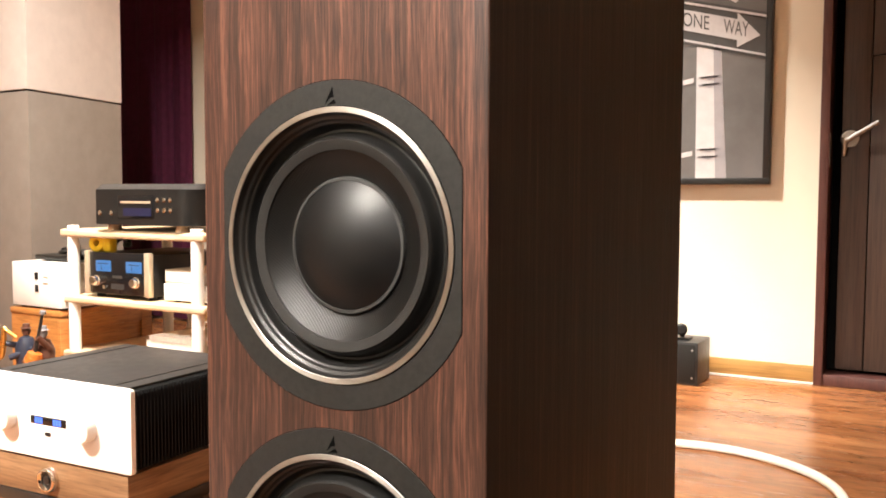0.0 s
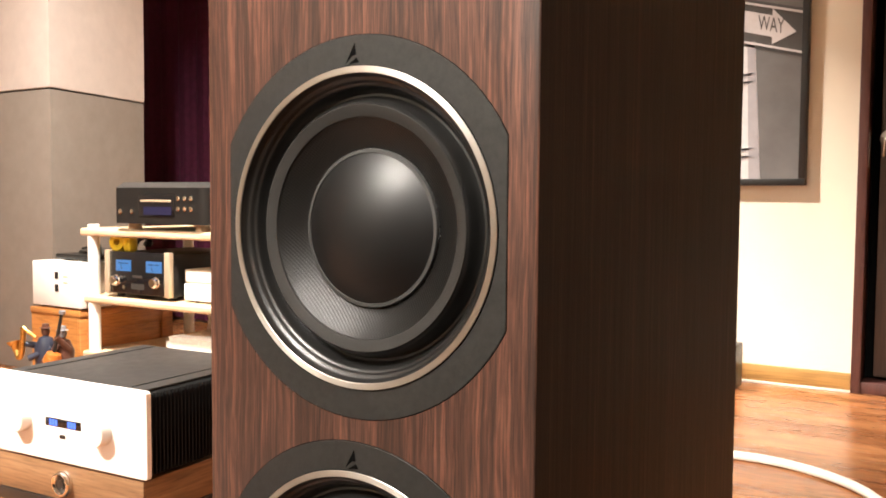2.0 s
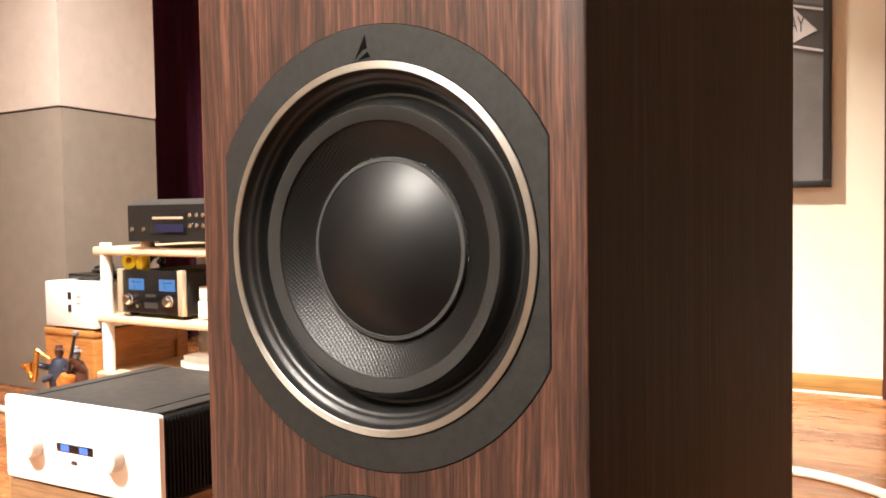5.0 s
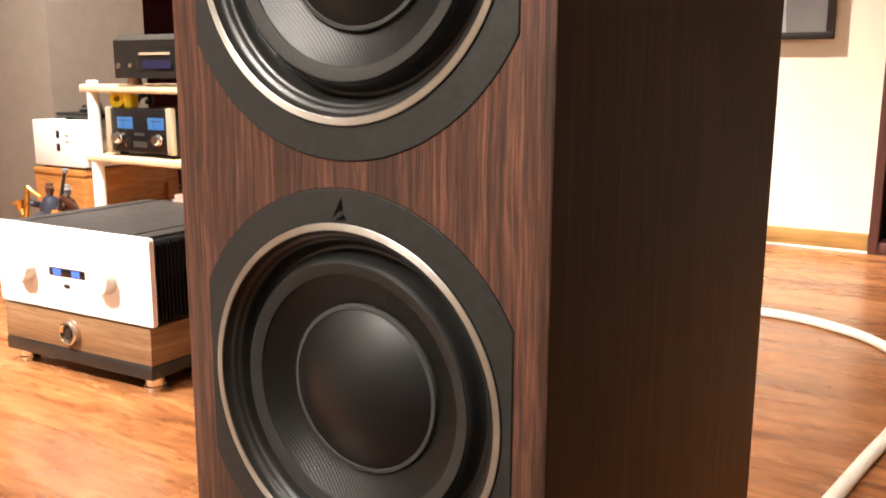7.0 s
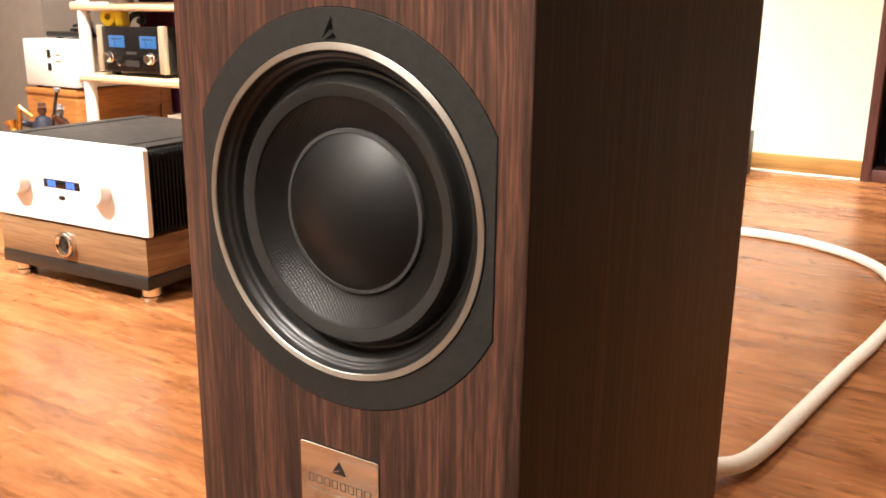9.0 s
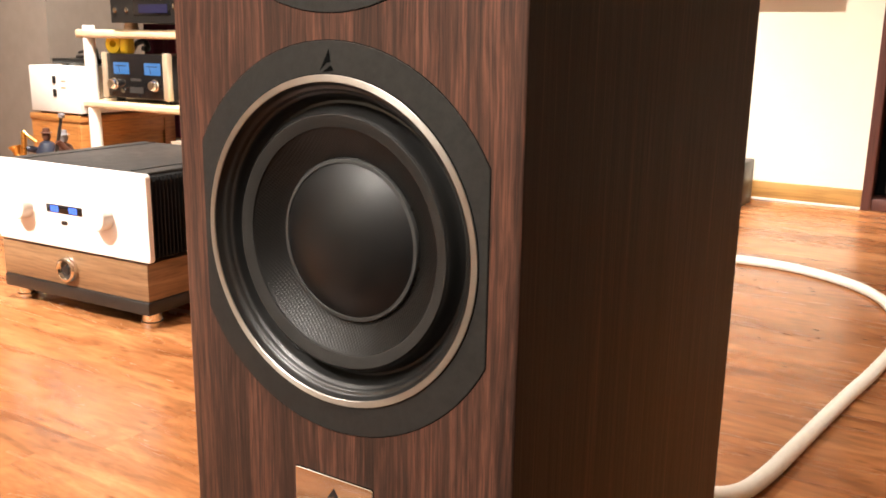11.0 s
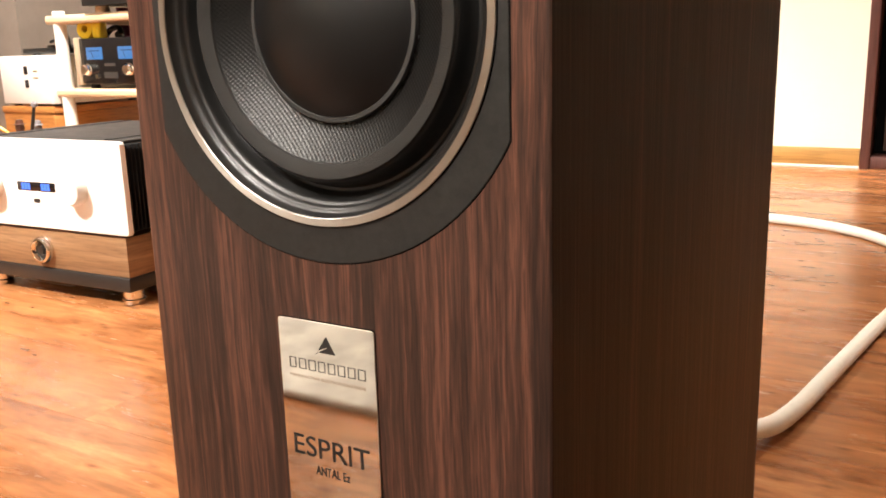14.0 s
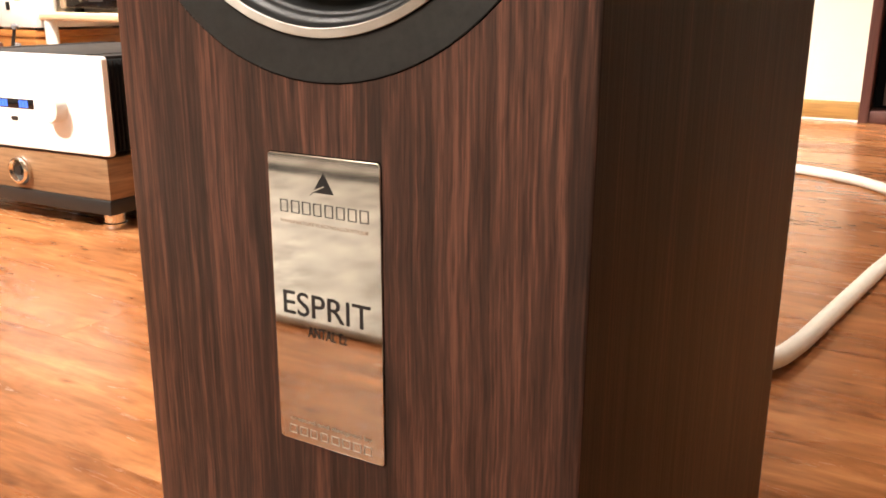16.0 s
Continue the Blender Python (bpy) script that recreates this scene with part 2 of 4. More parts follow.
BOX_WOOD = wood("walnut_box", [(0.32, (0.11, 0.055, 0.025)), (0.5, (0.24, 0.135, 0.068)), (0.68, (0.36, 0.225, 0.125))], 60, (0.06, 0.06, 1.0), 0.38, 0.6, 0.1)
FLOOR = wood("orange_laminate", [(0.27, (0.15, 0.046, 0.0155)), (0.42, (0.26, 0.094, 0.032)), (0.55, (0.36, 0.145, 0.053)), (0.72, (0.48, 0.222, 0.094))], 17, (0.16, 1.0, 1.0), 0.25, 1.4, 0.05, True)
knotted(FLOOR)
BASE_WOOD = wood("yellow_oak", [(0.3, (0.42, 0.22, 0.06)), (0.6, (0.55, 0.31, 0.10))], 30, (0.05, 1.0, 1.0), 0.4, 0.3, 0.05)
DOOR_WOOD = wood("dark_wenge", [(0.3, (0.030, 0.017, 0.012)), (0.5, (0.055, 0.032, 0.023)), (0.7, (0.080, 0.048, 0.035))], 60, (1.0, 1.0, 0.03), 0.45, 0.3, 0.1)
FRAME_WOOD = wood("red_mahogany", [(0.3, (0.060, 0.020, 0.016)), (0.7, (0.115, 0.042, 0.034))], 50, (1.0, 1.0, 0.05), 0.45, 0.3, 0.05)
WALL = plain("cream_wall_paint", (0.80, 0.74, 0.61), 0.8, 0, 0.03, 3, 0.12)
CEILING = plain("white_ceiling_paint", (0.8, 0.78, 0.74), 0.85, 0, 0.03, 3, 0.05)
TAUPE = plain("taupe_fabric", (0.28, 0.244, 0.210), 0.9, 0, 0.08, 14, 0.3)
PALE_FABRIC = plain("off_white_fabric", (0.70, 0.635, 0.595), 0.9, 0, 0.05, 14, 0.3)
MAROON = plain("maroon_cloth", (0.15, 0.026, 0.072), 0.9, 0, 0.2, 30, 0.3)
CABLE = plain("white_braided_sleeve", (0.80, 0.76, 0.68), 0.6, 0, 0.05, 60, 0.25)
YELLOW = plain("yellow_plastic", (0.80, 0.58, 0.02), 0.4, 0, 0.08, 40)
GOLD = plain("gold_metal", (0.75, 0.50, 0.16), 0.3, 1.0, 0.1, 60)
CHAMPAGNE = plain("champagne_metal", (0.72, 0.60, 0.44), 0.35, 0.6, 0.05, 60)
NAVY = plain("navy_glaze", (0.022, 0.026, 0.044), 0.4, 0, 0.3, 60)
BROWN_GLAZE = plain("brown_glaze", (0.085, 0.034, 0.022), 0.4, 0, 0.3, 60)
GREY_GLAZE = plain("grey_glaze", (0.20, 0.19, 0.20), 0.4, 0, 0.3, 60)
BASS_WOOD = plain("orange_varnish", (0.42, 0.13, 0.025), 0.25, 0, 0.25, 60)
PAPER = plain("white_paper", (0.72, 0.69, 0.63), 0.7, 0, 0.1, 60)
PHOTO_GREY = plain("photo_mid_grey", (0.115, 0.108, 0.104), 0.5, 0, 0.22, 5)
PHOTO_LIGHT = plain("photo_light_grey", (0.52, 0.50, 0.50), 0.5, 0, 0.12, 12)
PHOTO_SHADE = plain("photo_pole_shade", (0.30, 0.28, 0.29), 0.5, 0, 0.12, 12)
PHOTO_DARK = plain("photo_dark_grey", (0.055, 0.052, 0.05), 0.5, 0, 0.2, 10)
RUG = plain("cream_wool_rug", (0.43, 0.41, 0.37), 0.95, 0, 0.42, 14, 0.5)
RUG_DARK = plain("black_wool_stripe", (0.02, 0.02, 0.02), 0.95, 0, 0.2, 9, 0.4)

# ---- mesh helpers ----
BASES = {}


def thing(name, place, label, category, group="", kind=""):
    ob = new(name)
    ob.empty_display_size = 0.05
    ob.location = place
    BASES[ob] = Vector(place)
    return tagged(ob, label, category, group, kind)


def linked(name, bm, material, smooth=40):
    me = bpy.data.meshes.new(name)
    bmesh.ops.recalc_face_normals(bm, faces=bm.faces)
    bm.to_mesh(me)
    bm.free()
    for m in material if isinstance(material, (list, tuple)) else [material]:
        me.materials.append(m)
    if smooth:
        me.shade_smooth()
        me.set_sharp_from_angle(angle=radians(smooth))
    return me


def part(name, bm, material, parent, label="", smooth=40):
    """Links a bmesh, given in world coordinates, as one mesh under a thing or under a part of it."""
    base = BASES[parent]
    bmesh.ops.translate(bm, verts=bm.verts, vec=-base)
    ob = new(name, linked(name, bm, material, smooth))
    ob.parent = parent
    BASES[ob] = base
    return tagged(ob, label)


def solid(name, bm, material, label="", category="", group="", kind="", place=(0, 0, 0), smooth=40):
    """A thing that is one mesh."""
    bmesh.ops.translate(bm, verts=bm.verts, vec=-Vector(place))
    ob = new(name, linked(name, bm, material, smooth))
    ob.location = place
    BASES[ob] = Vector(place)
    return tagged(ob, label, category, group, kind)


def box(x0, x1, y0, y1, z0, z1, bevel=0.0, segments=2, bm=None, index=0):
    own = bmesh.new()
    bmesh.ops.create_cube(own, size=1)
    for v in own.verts:
        v.co = Vector(((x0 + x1) / 2 + v.co.x * (x1 - x0), (y0 + y1) / 2 + v.co.y * (y1 - y0), (z0 + z1) / 2 + v.co.z * (z1 - z0)))
    if bevel:
        bmesh.ops.bevel(own, geom=own.edges[:], offset=bevel, segments=segments, affect="EDGES", profile=0.5)
    for f in own.faces:
        f.material_index = index
    return joined(bm, own)


def joined(bm, own):
    if bm is None:
        return own
    me = bpy.data.meshes.new("joint")
    own.to_mesh(me)
    own.free()
    bm.from_mesh(me)
    bpy.data.meshes.remove(me)
    return bm


def lathe(place, axis, profile, segments=64, bm=None, index=0, closed=False):
    """Turns (radius, height) pairs round the axis through place."""
    own = bmesh.new()
    q = Vector(axis).to_track_quat("Z", "Y").to_matrix().to_4x4()
    m = Matrix.Translation(place) @ q
    rings = []
    for r, h in profile:
        if r < 1e-6:
            rings.append([own.verts.new(m @ Vector((0, 0, h)))])
        else:
            rings.append([own.verts.new(m @ Vector((r * math.cos(math.tau * k / segments), r * math.sin(math.tau * k / segments), h))) for k in range(segments)])
    pairs = list(zip(rings, rings[1:]))
    if closed:
        pairs.append((rings[-1], rings[0]))
    for a, b in pairs:
        for k in range(segments):
            j = (k + 1) % segments
            corners = [a[k % len(a)], a[j % len(a)], b[j % len(b)], b[k % len(b)]]
            unique = list(dict.fromkeys(corners))
            if len(unique) > 2:
                own.faces.new(unique).material_index = index
    return joined(bm, own)


def rod(p0, p1, r, r1=None, segments=20, bm=None, index=0, bevel=0.0):
    p0, p1 = Vector(p0), Vector(p1)
    h = (p1 - p0).length
    r1 = r if r1 is None else r1
    e = bevel
    prof = [(0, 0), (r - e, 0), (r, e), (r1, h - e), (r1 - e, h), (0, h)] if e else [(0, 0), (r, 0), (r1, h), (0, h)]
    return lathe(p0, p1 - p0, prof, segments, bm, index)


def outline(points, axis, lo, hi, bevel=0.0, bm=None, index=0):
    """A flat outline drawn in the plane across the axis ('y': x, z pairs; 'z': x, y pairs) and thickened from lo to hi."""
    own = bmesh.new()
    put = (lambda a, b, c: (a, c, b)) if axis == "y" else (lambda a, b, c: (a, b, c))
    low = [own.verts.new(put(a, b, lo)) for a, b in points]
    top = [own.verts.new(put(a, b, hi)) for a, b in points]
    own.faces.new(low)
    own.faces.new(top[::-1])
    n = len(points)
    for k in range(n):
        own.faces.new((low[k], low[(k + 1) % n], top[(k + 1) % n], top[k]))
    bmesh.ops.recalc_face_normals(own, faces=own.faces)
    if bevel:
        rim = [e for e in own.edges if all(v in top for v in e.verts)] if hi < lo else [e for e in own.edges if all(v in low for v in e.verts)]
        bmesh.ops.bevel(own, geom=rim, offset=bevel, segments=2, affect="EDGES", profile=0.5)
    for f in own.faces:
        f.material_index = index
    return joined(bm, own)


def rounded(x0, x1, z0, z1, r, n=5):
    pts = []
    for cx, cz, a0 in ((x1 - r, z1 - r, 0), (x0 + r, z1 - r, 90), (x0 + r, z0 + r, 180), (x1 - r, z0 + r, 270)):
        for k in range(n + 1):
            a = radians(a0 + 90 * k / n)
            pts.append((cx + r * math.cos(a), cz + r * math.sin(a)))
    return pts


def tube(points, r, segments=16, steps=10, bm=None, index=0, ridges=0.0):
    """A round cable through the points, as a smooth curve."""
    pts = [Vector(p) for p in points]
    pts = [2 * pts[0] - pts[1]] + pts + [2 * pts[-1] - pts[-2]]
    line = []
    for i in range(1, len(pts) - 2):
        a, b, c, d = pts[i - 1:i + 3]
        for k in range(steps):
            t = k / steps
            line.append(0.5 * (2 * b + (c - a) * t + (2 * a - 5 * b + 4 * c - d) * t * t + (3 * b - a - 3 * c + d) * t ** 3))
    line.append(pts[-2])
    own = bmesh.new()
    rings = []
    for i, p in enumerate(line):
        d = (line[min(i + 1, len(line) - 1)] - line[max(i - 1, 0)]).normalized()
        side = d.cross(Vector((0, 0, 1))).normalized()
        up = side.cross(d)
        rr = r * (1 + ridges * (i % 2))
        rings.append([own.verts.new(p + rr * (math.cos(math.tau * k / segments) * side + math.sin(math.tau * k / segments) * up)) for k in range(segments)])
    for a, b in zip(rings, rings[1:]):
        for k in range(segments):
            own.faces.new((a[k], a[(k + 1) % segments], b[(k + 1) % segments], b[k])).material_index = index
    own.faces.new(rings[0])
    own.faces.new(rings[-1][::-1])
    return joined(bm, own)


def lettering(name, text, place, height, material, parent, label="", width=None, turn=(90, 0, 0)):
    """Flat printed letters, centred on place, facing -y."""
    cu = bpy.data.curves.new("letters", "FONT")
    cu.body, cu.size, cu.align_x, cu.align_y, cu.extrude = text, 1.0, "CENTER", "CENTER", 0.0
    tmp = bpy.data.objects.new("letters", cu)
    scene.collection.objects.link(tmp)
    bpy.context.view_layer.update()
    me = bpy.data.meshes.new_from_object(tmp.evaluated_get(bpy.context.evaluated_depsgraph_get()))
    bpy.data.objects.remove(tmp)
    bm = bmesh.new()
    bm.from_mesh(me)
    bpy.data.meshes.remove(me)
    xs, ys = [v.co.x for v in bm.verts], [v.co.y for v in bm.verts]
    w, h = max(xs) - min(xs), max(ys) - min(ys)
    sx = (width / w) if width else height / h
    m = pose(*place, *turn) @ Matrix.Diagonal((sx, height / h, 1, 1)) @ Matrix.Translation((-(max(xs) + min(xs)) / 2, -(max(ys) + min(ys)) / 2, 0))
    bmesh.ops.transform(bm, matrix=m, verts=bm.verts)
    return part(name, bm, material, parent, label, 0)


# ---- the room ----
XL, XR, YF, YB, ZC = -4.3, 1.6, -2.7, 3.326, 2.7
DOOR0, DOOR1, DOORH = -0.136, 0.86, 2.12

solid("ceiling", box(XL - 0.1, XR + 0.1, YF - 0.1, YB + 0.2, ZC, ZC + 0.1), CEILING, "plain white painted ceiling", "ceiling", kind="structure")
solid("wall_west", box(XL - 0.1, XL, YF - 0.1, YB + 0.2, 0, ZC), WALL, "plain cream painted wall, out of view", "wall", kind="structure")
# East wall is unseen; cream so it bounces light onto the cabinet side.
solid("wall_east", box(XR, XR + 0.1, YF - 0.1, YB + 0.2, 0, ZC), WALL, "plain cream painted wall, out of view", "wall", kind="structure")
# South wall is unseen; set near so its lit face reflects in the front.
solid("wall_south", box(XL, XR, YF - 0.1, YF, 0, ZC), WALL, "plain cream painted wall, out of view", "wall", kind="structure")
bm = box(XL, DOOR0, YB, YB + 0.12, 0, ZC)
box(DOOR1, XR, YB, YB + 0.12, 0, ZC, bm=bm)
box(DOOR0, DOOR1, YB, YB + 0.12, DOORH, ZC, bm=bm)
solid("wall_north", bm, WALL, "cream painted wall with a doorway", "wall", kind="structure")
solid("wall_behind_door", box(DOOR0 - 0.3, DOOR1 + 0.3, YB + 0.16, YB + 0.2, 0, ZC), WALL, "plain wall closing the doorway", "wall", kind="structure")
base = solid("baseboard", box(XL, DOOR0 - 0.001, YB - 0.012, YB - 0.001, 0.008, 0.074, 0.003), BASE_WOOD, "yellow oak baseboard along the cream wall", "baseboard", kind="structure")
solid("trim", box(XL, DOOR0 - 0.001, YB - 0.018, YB - 0.001, 0.0, 0.0078, 0.001), WHITE_PAINT, "thin white strip under the baseboard", "trim", kind="structure")

# door and its frame
door = thing("door_1", (0.36, YB + 0.06, 0), "dark wenge door with grooved panels, closed, in a mahogany frame", "door", kind="structure")
fr = box(DOOR0, DOOR0 + 0.034, YB - 0.02, YB + 0.11, 0, DOORH, 0.003)
part("jamb", fr, FRAME_WOOD, door, "red mahogany door jamb")
part("jamb", box(DOOR1 - 0.045, DOOR1, YB - 0.02, YB + 0.11, 0, DOORH, 0.003), FRAME_WOOD, door, "red mahogany door jamb")
part("lintel", box(DOOR0 + 0.034, DOOR1 - 0.045, YB - 0.02, YB + 0.11, DOORH - 0.05, DOORH, 0.003), FRAME_WOOD, door, "red mahogany door head")
part("threshold", box(DOOR0 + 0.034, DOOR1 - 0.045, YB - 0.015, YB + 0.11, 0, 0.045, 0.004), FRAME_WOOD, door, "red mahogany threshold")
leaf = part("leaf", box(DOOR0 + 0.036, DOOR1 - 0.047, YB + 0.095, YB + 0.11, 0.047, DOORH - 0.052), BLACK_GAP, door, "dark backing of the door")
stile = 0.033
part("panel", box(DOOR0 + 0.070, stile, YB + 0.06, YB + 0.0948, 0.06, DOORH - 0.055, 0.002), DOOR_WOOD, leaf)
part("panel", box(stile + 0.004, DOOR1 - 0.05, YB + 0.06, YB + 0.0948, 0.06, 1.285, 0.002), DOOR_WOOD, leaf)
part("panel", box(stile + 0.004, DOOR1 - 0.05, YB + 0.06, YB + 0.0948, 1.289, DOORH - 0.055, 0.002), DOOR_WOOD, leaf)
hx, hz, hy = -0.036, 0.970, YB + 0.06
bm = lathe((hx, hy, hz), (0, -1, 0), [(0, 0), (0.034, 0), (0.034, 0.006), (0.031, 0.009), (0.012, 0.010), (0.011, 0.045), (0, 0.046)], 28)
handle = part("handle", bm, BRUSHED, door, "brushed metal lever handle")
bm = rod((hx - 0.012, hy - 0.04, hz - 0.01), (hx + 0.105, hy - 0.045, hz + 0.06), 0.010, 0.008, 14, bevel=0.003)
part("lever", bm, BRUSHED, handle)
bm = rod((hx - 0.014, hy - 0.03, hz + 0.005), (hx - 0.018, hy - 0.028, hz - 0.07), 0.013, 0.006, 14, bevel=0.003)
part("latch", bm, BRUSHED, handle)
part("strike_plate", box(DOOR0 + 0.0342, DOOR0 + 0.037, YB - 0.01, YB + 0.02, 0.86, 0.99, 0.001), BRUSHED, door, "brushed metal strike plate")

# fabric covered block beside the rack
blk = [(-4.3, 1.893), (-2.958, 1.885), (-3.098, 2.469), (-4.3, 2.469)]
panel = thing("acoustic_panel", (-3.5, 2.1, 0), "tall corner acoustic panel, taupe fabric below, off-white above", "acoustic panel")
part("lower_cover", outline(blk, "z", 0.0, 1.163, 0.004), TAUPE, panel, "taupe fabric cover")
up = [(-4.3, 1.889), (-2.954, 1.880), (-3.096, 2.472), (-4.3, 2.472)]
part("upper_cover", outline(up, "z", 1.170, ZC, 0.006), PALE_FABRIC, panel, "off-white fabric cover")
# Black strip at the joint puts the upper cover's shadow line into colour.
part("seam", outline([(-4.3, 1.90), (-2.966, 1.892), (-3.104, 2.462), (-4.3, 2.462)], "z", 1.163, 1.17), BLACK_GAP, panel)

# curtain on the back wall
own = bmesh.new()
n = 60
low, top = [], []
for k in range(n + 1):
    x = -4.28 + (4.28 - 3.474) * k / n
    y = YB - 0.05 + 0.008 * math.sin(k * 0.55) + 0.004 * math.sin(k * 1.7)
    low.append(own.verts.new((x, y, 0.02)))
    top.append(own.verts.new((x, y, 2.6)))
for k in range(n):
    own.faces.new((low[k], low[k + 1], top[k + 1], top[k]))
bmesh.ops.solidify(own, geom=own.faces[:], thickness=0.006)
solid("curtain", own, MAROON, "dark maroon cloth hanging against the back wall", "curtain", place=(-3.88, YB - 0.05, 0.02))

# framed photograph
PX0, PX1, PZ0, PZ1 = -1.12, -0.317, 0.792, 1.95
py = YB - 0.04
art = thing("framed_photograph", (-0.7, YB, PZ0), "framed black-and-white photograph of a street sign on a pole", "picture")
bm = box(PX0, PX1, py, YB - 0.001, PZ0, PZ0 + 0.026, 0.002)
box(PX0, PX1, py, YB - 0.001, PZ1 - 0.026, PZ1, 0.002, bm=bm)
box(PX0, PX0 + 0.026, py, YB - 0.001, PZ0 + 0.026, PZ1 - 0.026, 0.002, bm=bm)
box(PX1 - 0.026, PX1, py, YB - 0.001, PZ0 + 0.026, PZ1 - 0.026, 0.002, bm=bm)
part("frame", bm, BLACK_METAL, art, "thin black picture frame")
photo = part("photo", box(PX0 + 0.026, PX1 - 0.026, py + 0.010, py + 0.02, PZ0 + 0.026, PZ1 - 0.026), PHOTO_GREY, art, "grey photographic print")
f0 = py + 0.010


def flat(points, layer, material, name):
    points = [(a + 0.007, b) for a, b in points]
    return part(name, outline(points, "y", f0 - 0.0007 * layer + 0.0004, f0 - 0.0007 * layer), material, photo, "", 0)


E0 = PX1 - 0.034
flat([(-0.618, PZ0 + 0.019), (-0.492, PZ0 + 0.019), (-0.524, 1.36), (-0.622, 1.36)], 1, PHOTO_LIGHT, "pole")
flat([(-0.537, PZ0 + 0.019), (-0.493, PZ0 + 0.019), (-0.525, 1.36), (-0.555, 1.36)], 2, PHOTO_SHADE, "pole_shade")
for z in (0.90, 0.93, 1.195, 1.225):
    flat([(-0.612, z), (-0.522, z + 0.004), (-0.522, z + 0.011), (-0.565, z - 0.006), (-0.612, z + 0.007)], 3, PHOTO_SHADE, "pole_band")
for z in (0.905, 1.205):
    flat([(-0.72, z - 0.012), (-0.632, z + 0.006), (-0.632, z + 0.026), (-0.72, z + 0.010)], 3, PHOTO_LIGHT, "bracket")
# sign board: dark plate, pale border lines, arrow
sx0, sx1, tilt = -0.95, E0, -0.26


def on_sign(u, v):
    return (u, v + tilt * (u + 0.36))


flat([on_sign(sx0, 1.29), on_sign(sx1, 1.29), on_sign(sx1, 1.475), on_sign(sx0, 1.475)], 2, PHOTO_DARK, "sign_plate")
for v in (1.302, 1.455):
    flat([on_sign(sx0, v), on_sign(sx1, v), on_sign(sx1, v + 0.009), on_sign(sx0, v + 0.009)], 4, PHOTO_LIGHT, "sign_border")
flat([on_sign(sx0, 1.350), on_sign(-0.462, 1.345), on_sign(-0.462, 1.316), on_sign(-0.372, 1.380), on_sign(-0.462, 1.455), on_sign(-0.462, 1.428), on_sign(sx0, 1.436)], 4, PHOTO_LIGHT, "arrow")
for word, u, w in (("ONE", -0.627, 0.108), ("WAY", -0.466, 0.098)):
    ob = lettering("lettering", word, (0, 0, 0), 0.056, PHOTO_DARK, photo, "", w, (90, 0, 0))
    sh = Matrix(((1, 0, 0, 0), (0, 1, 0, 0), (tilt, 0, 1, 0), (0, 0, 0, 1)))
    ob.data.transform(Matrix.Translation(BASES[photo]))
    ob.data.transform(Matrix.Translation(Vector((u + 0.007, f0 - 0.0036, 1.393 + tilt * (u + 0.36))) - BASES[photo]) @ sh)
flat([(-0.60, 1.60), (-0.47, 1.52), (-0.46, 1.53), (-0.58, 1.62)], 1, PHOTO_LIGHT, "sign_edge")

# small black loudspeaker by the back wall
cube = thing("small_loudspeaker", (-0.62, 3.15, 0), "small black box loudspeaker standing on the floor by the wall", "loudspeaker")
part("cabinet", box(-0.72, -0.523, 3.045, 3.24, 0.0, 0.17, 0.004), BLACK_METAL, cube)
part("front_grille", box(-0.712, -0.531, 3.041, 3.0448, 0.008, 0.162, 0.001), BLACK_BAND, cube, "black cloth grille")
for z in (0.03, 0.14):
    part("screw", lathe((-0.545, 3.041, z), (0, -1, 0), [(0, 0), (0.004, 0), (0.003, 0.002), (0, 0.002)], 12), BRUSHED, cube)
gad = thing("webcam", (-0.60, 3.12, 0.17), "small dark grey clip-on gadget on the black loudspeaker", "gadget")
part("base", box(-0.64, -0.57, 3.09, 3.15, 0.17, 0.180, 0.003), CHARCOAL, gad)
part("stem", rod((-0.605, 3.12, 0.18), (-0.605, 3.12, 0.205), 0.010, 0.008, 12), CHARCOAL, gad)
part("head", lathe((-0.605, 3.10, 0.212), (0.3, -1, 0.1), [(0, -0.022), (0.016, -0.02), (0.024, -0.008), (0.024, 0.012), (0.017, 0.02), (0, 0.021)], 18), CHARCOAL, gad)

# ---- the tall loudspeaker ----
W, DEPTH, TOP = 0.103, 0.386, 1.10
spk = thing("floorstanding_loudspeaker", (0, 0.19, 0), "tall striped-walnut floorstanding loudspeaker with two black woofers", "loudspeaker")
part("plinth", box(-W, W, 0.004, DEPTH, 0, 0.03, 0.003), BLACK_SATIN, spk, "black plinth")
bm = box(-W, W, 0.0, DEPTH, 0.03, TOP, 0.0014, 3)
# Sides and back take the veneer with shade in its colour.
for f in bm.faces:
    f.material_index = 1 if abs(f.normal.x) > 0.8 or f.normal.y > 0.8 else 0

R, FLAT, XC = 0.0975, 0.0865, 0.0009
Z1, Z2 = 0.7144, 0.5070
body_ob = new("solid_block", linked("solid_block", bm, [WALNUT_F, WALNUT_SHADED]))
for z in (Z1, Z2):
    cutter = new("cutter", linked("cutter", rod((XC, -0.05, z), (XC, 0.03, z), 0.0820, segments=96), WALNUT_F))
    mod = body_ob.modifiers.new("hole", "BOOLEAN")
    mod.operation, mod.solver, mod.object = "DIFFERENCE", "EXACT", cutter
bpy.context.view_layer.update()
cut = bpy.data.meshes.new_from_object(body_ob.evaluated_get(bpy.context.evaluated_depsgraph_get()))
bm = bmesh.new()
bm.from_mesh(cut)
for ob in [body_ob] + [m.object for m in body_ob.modifiers]:
    bpy.data.objects.remove(ob)
